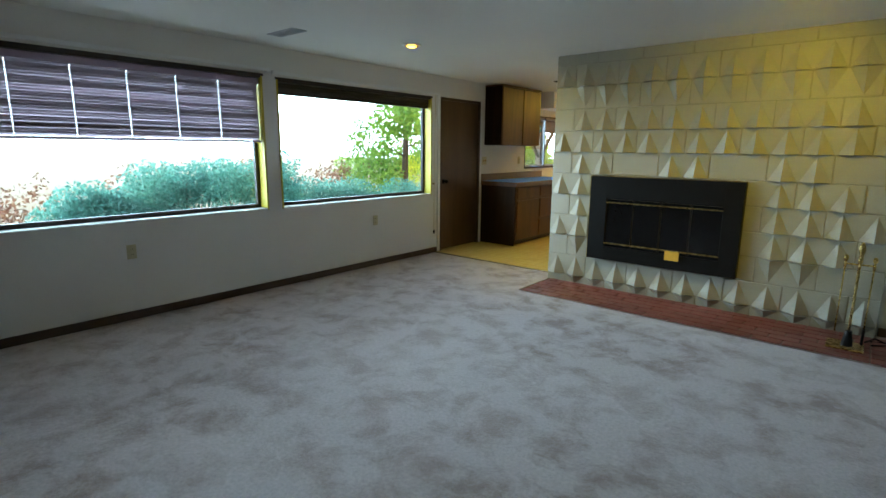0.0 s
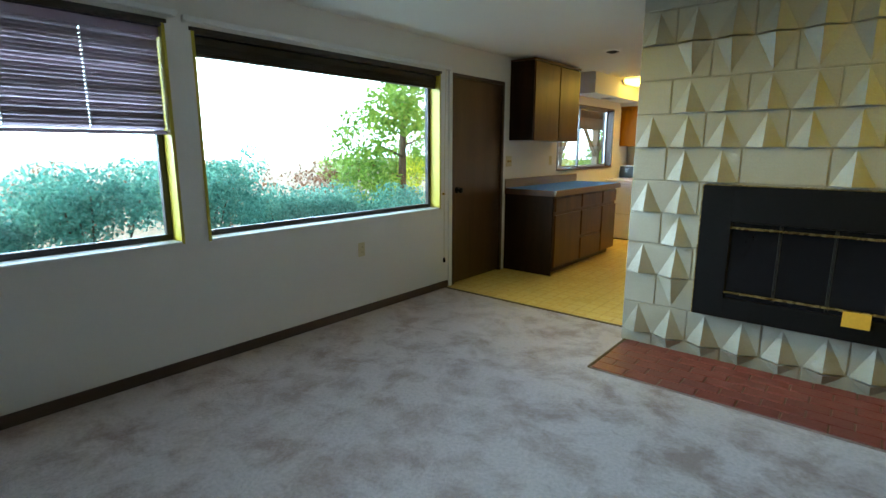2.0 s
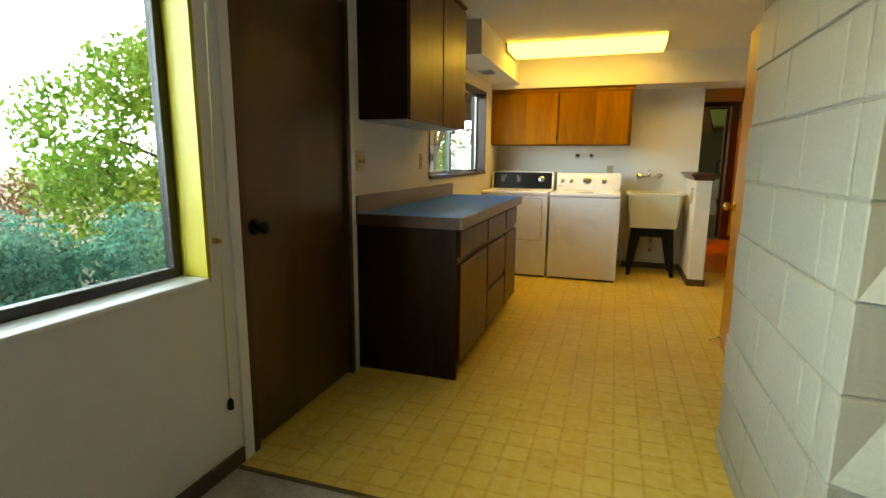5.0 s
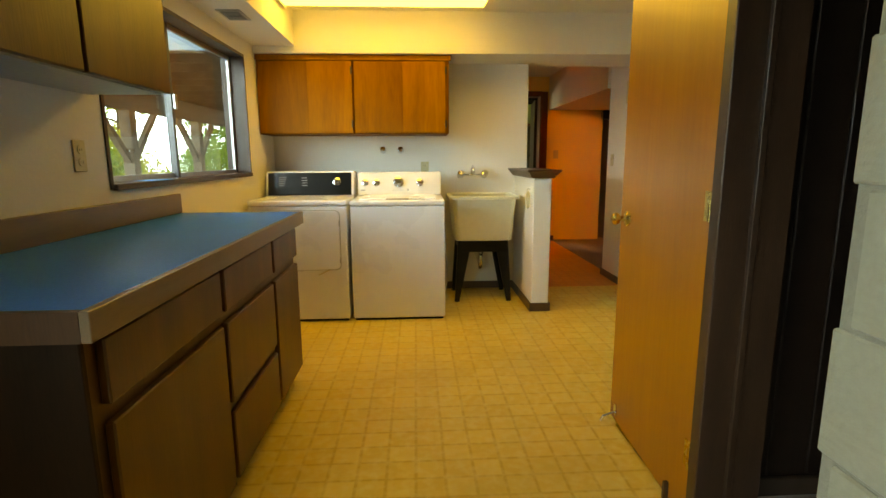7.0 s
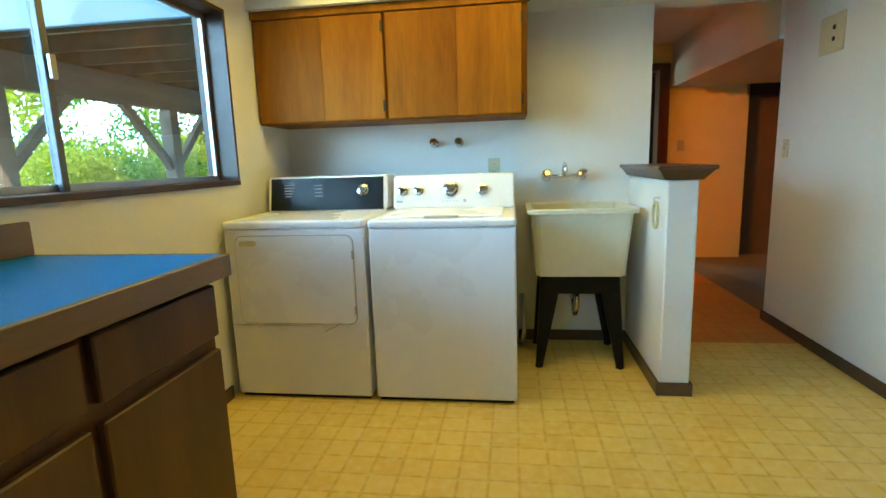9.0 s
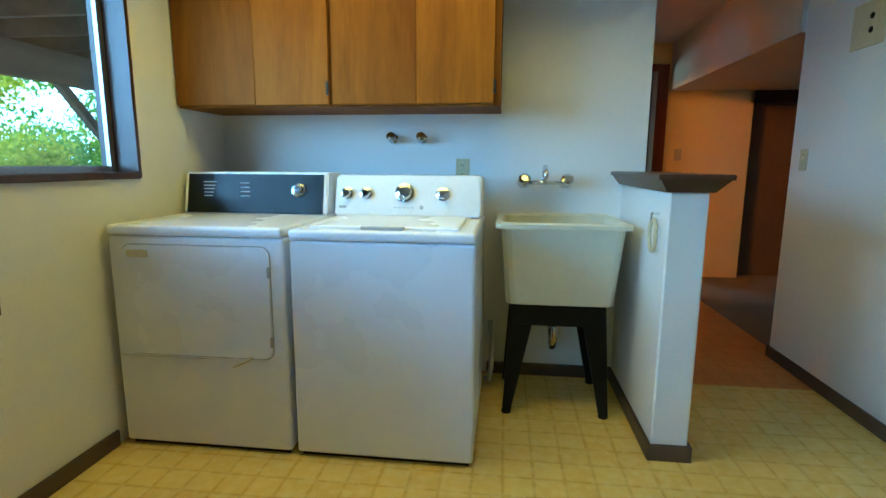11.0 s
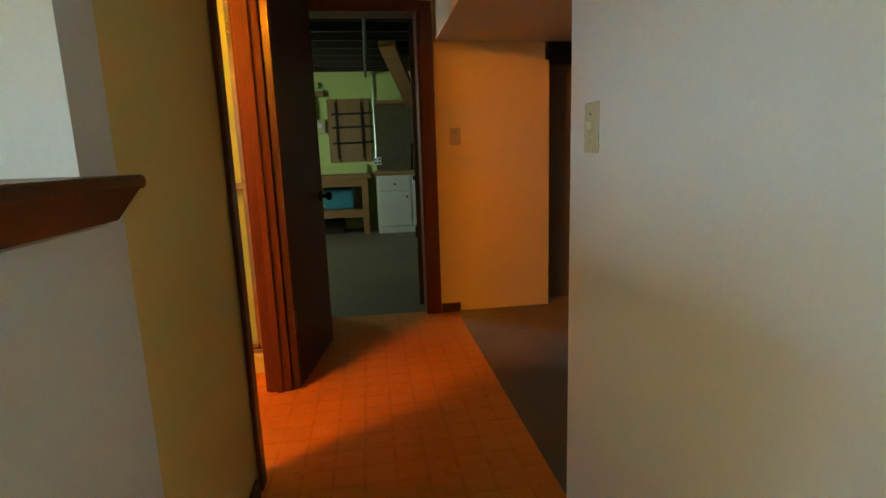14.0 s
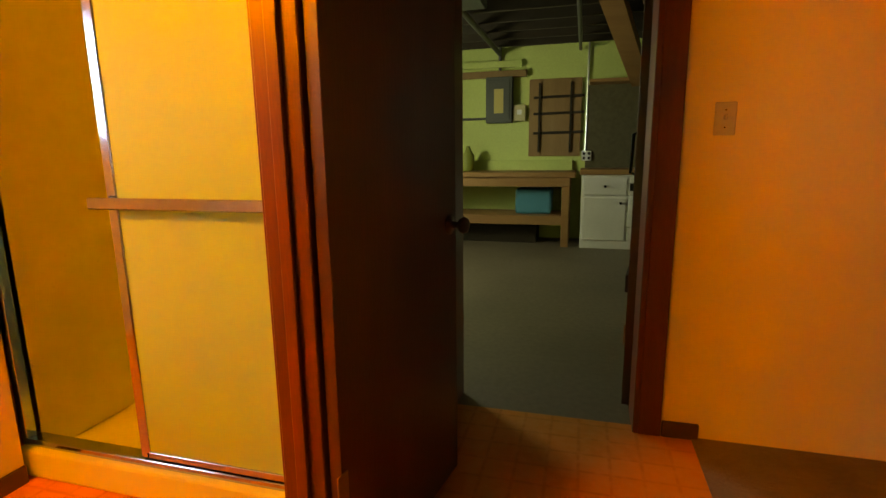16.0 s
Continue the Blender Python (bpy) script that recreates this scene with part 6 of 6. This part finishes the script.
def leaf_cloud(name, blobs, count, size, material, parent, seed, label=""):
    """A crown of many small leaves, scattered over lumpy blobs."""
    rng = np.random.default_rng(seed)
    verts, faces = [], []
    w = np.array([b[3] for b in blobs]) ** 2
    w = w / w.sum()
    pick = rng.choice(len(blobs), count, p=w)
    base = np.array(BASE[parent])
    for k in pick:
        cx, cy, cz, r, sz = blobs[k]
        v = rng.normal(size=3)
        v /= np.linalg.norm(v)
        q = np.array([cx, cy, cz]) + v * r * rng.uniform(0.55, 1.12) * np.array([1, 1, sz])
        a = rng.normal(size=3)
        a /= np.linalg.norm(a)
        b = np.cross(a, rng.normal(size=3))
        b /= np.linalg.norm(b) + 1e-9
        s = size * rng.uniform(0.6, 1.4)
        q = q - base
        i = len(verts)
        verts += [tuple(q - a * s), tuple(q + b * s * 0.45), tuple(q + a * s), tuple(q - b * s * 0.45)]
        faces.append((i, i + 1, i + 2, i + 3))
    me = bpy.data.meshes.new(name)
    me.from_pydata(verts, [], faces)
    me.materials.append(material)
    o = new(name, me)
    o.parent = parent
    BASE[o] = BASE[parent]
    tagged(o, label, "", "", "stuff")
    return o


def shrub(x, y, h, r, material, label, seed, count=2600, size=0.045):
    t = thing("shrub", (x, y, -0.45), label, "shrub", "shrubs outside the windows")
    rng = random.Random(seed)
    bm = bmesh.new()
    blobs = []
    for k in range(7):
        a = rng.uniform(0, 6.28)
        q = (x + math.cos(a) * r * rng.uniform(0.2, 0.7), y + math.sin(a) * r * rng.uniform(0.2, 0.7), h - r * rng.uniform(0.36, 0.75))
        rod(bm, (x + 0.05 * math.cos(a), y + 0.05 * math.sin(a), -0.46), q, 0.02, 0.006, n=6)
        blobs.append((q[0], q[1], q[2], r * rng.uniform(0.35, 0.55), 0.8))
    for k in range(6):
        a = rng.uniform(0, 6.28)
        d2 = rng.uniform(0.5, 1.0)
        blobs.append((x + math.cos(a) * r * d2, y + math.sin(a) * r * d2, rng.uniform(-0.2, h - 0.15), r * rng.uniform(0.15, 0.3), 1.2))
    part("stems", bm, M_BARK, t)
    leaf_cloud("crown", blobs, count, size, material, t, seed, "dense small leaves")


def tree(x, y, h, r, material, label, seed, count=6000, size=0.07, low=0.25):
    t = thing("tree", (x, y, -0.45), label, "tree", "trees outside")
    rng = random.Random(seed)
    bm = bmesh.new()
    rod(bm, (x, y, -0.5), (x + 0.1, y, -0.45 + h * 0.55), 0.10, 0.05, n=10)
    rod(bm, (x + 0.1, y, -0.45 + h * 0.55), (x + 0.05, y + 0.1, h * 0.9), 0.05, 0.015, n=8)
    blobs = []
    for k in range(16):
        z = -0.45 + h * rng.uniform(low, 0.95)
        a = rng.uniform(0, 6.28)
        d2 = r * (1.05 - 0.6 * (z / h)) * rng.uniform(0.4, 1.0)
        q = (x + math.cos(a) * d2, y + math.sin(a) * d2, z)
        rod(bm, (x + 0.08, y, z - 0.3 * d2), q, 0.025, 0.006, n=6)
        blobs.append((*q, r * rng.uniform(0.2, 0.42), 0.85))
    part("trunk", bm, M_BARK, t)
    leaf_cloud("crown", blobs, count, size, material, t, seed, "loose leafy crown with gaps")


for k, (x, y, top, r) in enumerate(((-7.0, 5.7, 1.25, 0.75), (-7.1, 6.7, 1.30, 0.8), (-7.0, 7.8, 0.92, 0.8), (-7.0, 8.9, 0.88, 0.8), (-7.1, 10.0, 0.80, 0.75), (-6.9, 4.7, 0.98, 0.6))):
    shrub(x, y, top, r, M_LEAF_BLUE, "blue-green leafy shrub close to the house", 10 + k, 10000, 0.025)
for k, (x, y, top, r) in enumerate(((-7.3, 3.6, 0.95, 0.7), (-7.8, 2.7, 0.9, 0.8), (-9.0, 6.0, 1.15, 0.9), (-9.5, 8.6, 1.25, 1.0), (-9.2, 10.2, 1.2, 0.8), (-8.8, 4.0, 1.0, 0.8))):
    shrub(x, y, top, r, M_LEAF_RED, "sparse russet shrub on the dry slope", 30 + k, 900, 0.032)
tree(-8.6, 11.5, 5.2, 1.5, M_LEAF_GREEN, "leafy green tree beside the window", 51, 17000, 0.046, 0.06)
tree(-11.5, 16.5, 6.0, 2.2, M_LEAF_YELLOW, "sunlit yellow-green tree beyond the deck", 52, 16000, 0.05, 0.05)
tree(-10.2, 20.5, 5.5, 2.0, M_LEAF_GREEN, "green tree beyond the deck", 53, 16000, 0.048, 0.05)
tree(-13.0, 22.5, 7.0, 2.8, M_LEAF_YELLOW, "sunlit yellow-green tree beyond the deck", 54, 15000, 0.058, 0.05)
tree(-13.6, 18.6, 6.0, 2.0, M_LEAF_GREEN, "green tree beyond the deck", 55, 15000, 0.05, 0.05)
tree(-9.4, 25.0, 6.0, 2.2, M_LEAF_GREEN, "green tree beyond the deck", 56, 13000, 0.055, 0.05)
for k, (x, y) in enumerate(((-9.4, 15.8), (-9.8, 17.6), (-10.0, 19.5), (-9.0, 22.5))):
    shrub(x, y, 1.9, 1.3, M_LEAF_YELLOW if k % 2 == 0 else M_LEAF_GREEN, "sunlit yellow-green bush beyond the deck", 60 + k, 9000, 0.032)


def deck():
    t = thing("deck", (-6.2, 15.0, -0.45), "raised timber deck with blue-grey rim boards and braced posts", "deck")
    zt = 2.32
    x0, x1, y0, y1 = -7.6, -4.80, 12.55, 18.5
    part("rim_board", bx(x0, x1, y0 - 0.04, y0, zt - 0.26, zt, bevel=0.004), M_DECK_PAINT, t, "blue-grey painted rim board")
    part("rim_board", bx(x0 - 0.04, x0, y0 - 0.04, y1, zt - 0.26, zt, bevel=0.004), M_DECK_PAINT, t, "blue-grey painted rim board")
    for k in range(12):
        y = y0 + 0.25 + k * 0.5
        part("joist", bx(x0, x1, y - 0.02, y + 0.02, zt - 0.22, zt - 0.03), M_DECK, t)
    for k in range(18):
        xa = x0 + k * 0.148
        part("deck_board", bx(xa + 0.003, xa + 0.143, y0, y1, zt - 0.03, zt), M_DECK, t)
    part("beam", bx(x0 + 0.55, x0 + 0.65, y0, y1, zt - 0.50, zt - 0.222, bevel=0.004), M_DECK, t)
    xb = x0 + 0.60
    for y in (y0 + 0.40, y0 + 2.43, y0 + 4.5):
        part("post", bx(xb - 0.07, xb + 0.07, y - 0.07, y + 0.07, -0.45, zt - 0.50, bevel=0.004), M_DECK, t)
        for s in (-1, 1):
            bm = bmesh.new()
            box(bm, -0.035, 0.035, -0.04, 0.04, -0.48, 0.48, bevel=0.003)
            bm.transform(Matrix.Translation((xb, y + s * 0.36, zt - 0.82)) @ pose(0, 0, 0, -s * 45, 0, 0))
            part("brace", bm, M_DECK, t)
    for k in range(23):
        y = y0 + 0.12 + k * 0.25
        part("baluster", bx(x0 - 0.02, x0 + 0.015, y - 0.018, y + 0.018, zt, zt + 0.90), M_DECK_PAINT, t)
    for k in range(18):
        xx = x0 + 0.08 + k * 0.15
        part("baluster", bx(xx - 0.018, xx + 0.018, y0 - 0.03, y0, zt, zt + 0.90), M_DECK_PAINT, t)
    part("hand_rail", bx(x0 - 0.05, x0 + 0.05, y0 - 0.06, y1, zt + 0.90, zt + 0.94), M_DECK_PAINT, t)
    part("hand_rail", bx(x0 + 0.05, x1, y0 - 0.06, y0 + 0.03, zt + 0.90, zt + 0.94), M_DECK_PAINT, t)


deck()
# unseen eave added to shade the windows, and unseen roof closing the house
setting("roof_eave", bx(WX - 0.75, 2.8, -1.0, 12.6, 2.72, 2.86), M_DECK, "added eave out of view that shades the windows", "eave")
setting("house_roof", bx(WX - 0.16, 2.8, -1.0, 20.8, 2.87, 3.0), M_DECK, "added flat roof out of view, closing the house", "roof")

# glowing blue-white ring added for the white sky; it lights the rooms
M_SKY_GLOW = glow("sky_glow", (0.46, 0.76, 1.0), SKY_GLOW)
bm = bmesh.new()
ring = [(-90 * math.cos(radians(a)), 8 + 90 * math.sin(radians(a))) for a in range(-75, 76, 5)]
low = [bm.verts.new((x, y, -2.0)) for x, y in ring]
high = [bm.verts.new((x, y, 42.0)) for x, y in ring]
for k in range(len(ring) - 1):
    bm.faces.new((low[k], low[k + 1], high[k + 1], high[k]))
setting("backdrop", bm, M_SKY_GLOW, "glowing backdrop standing in for the bright white sky", "backdrop")
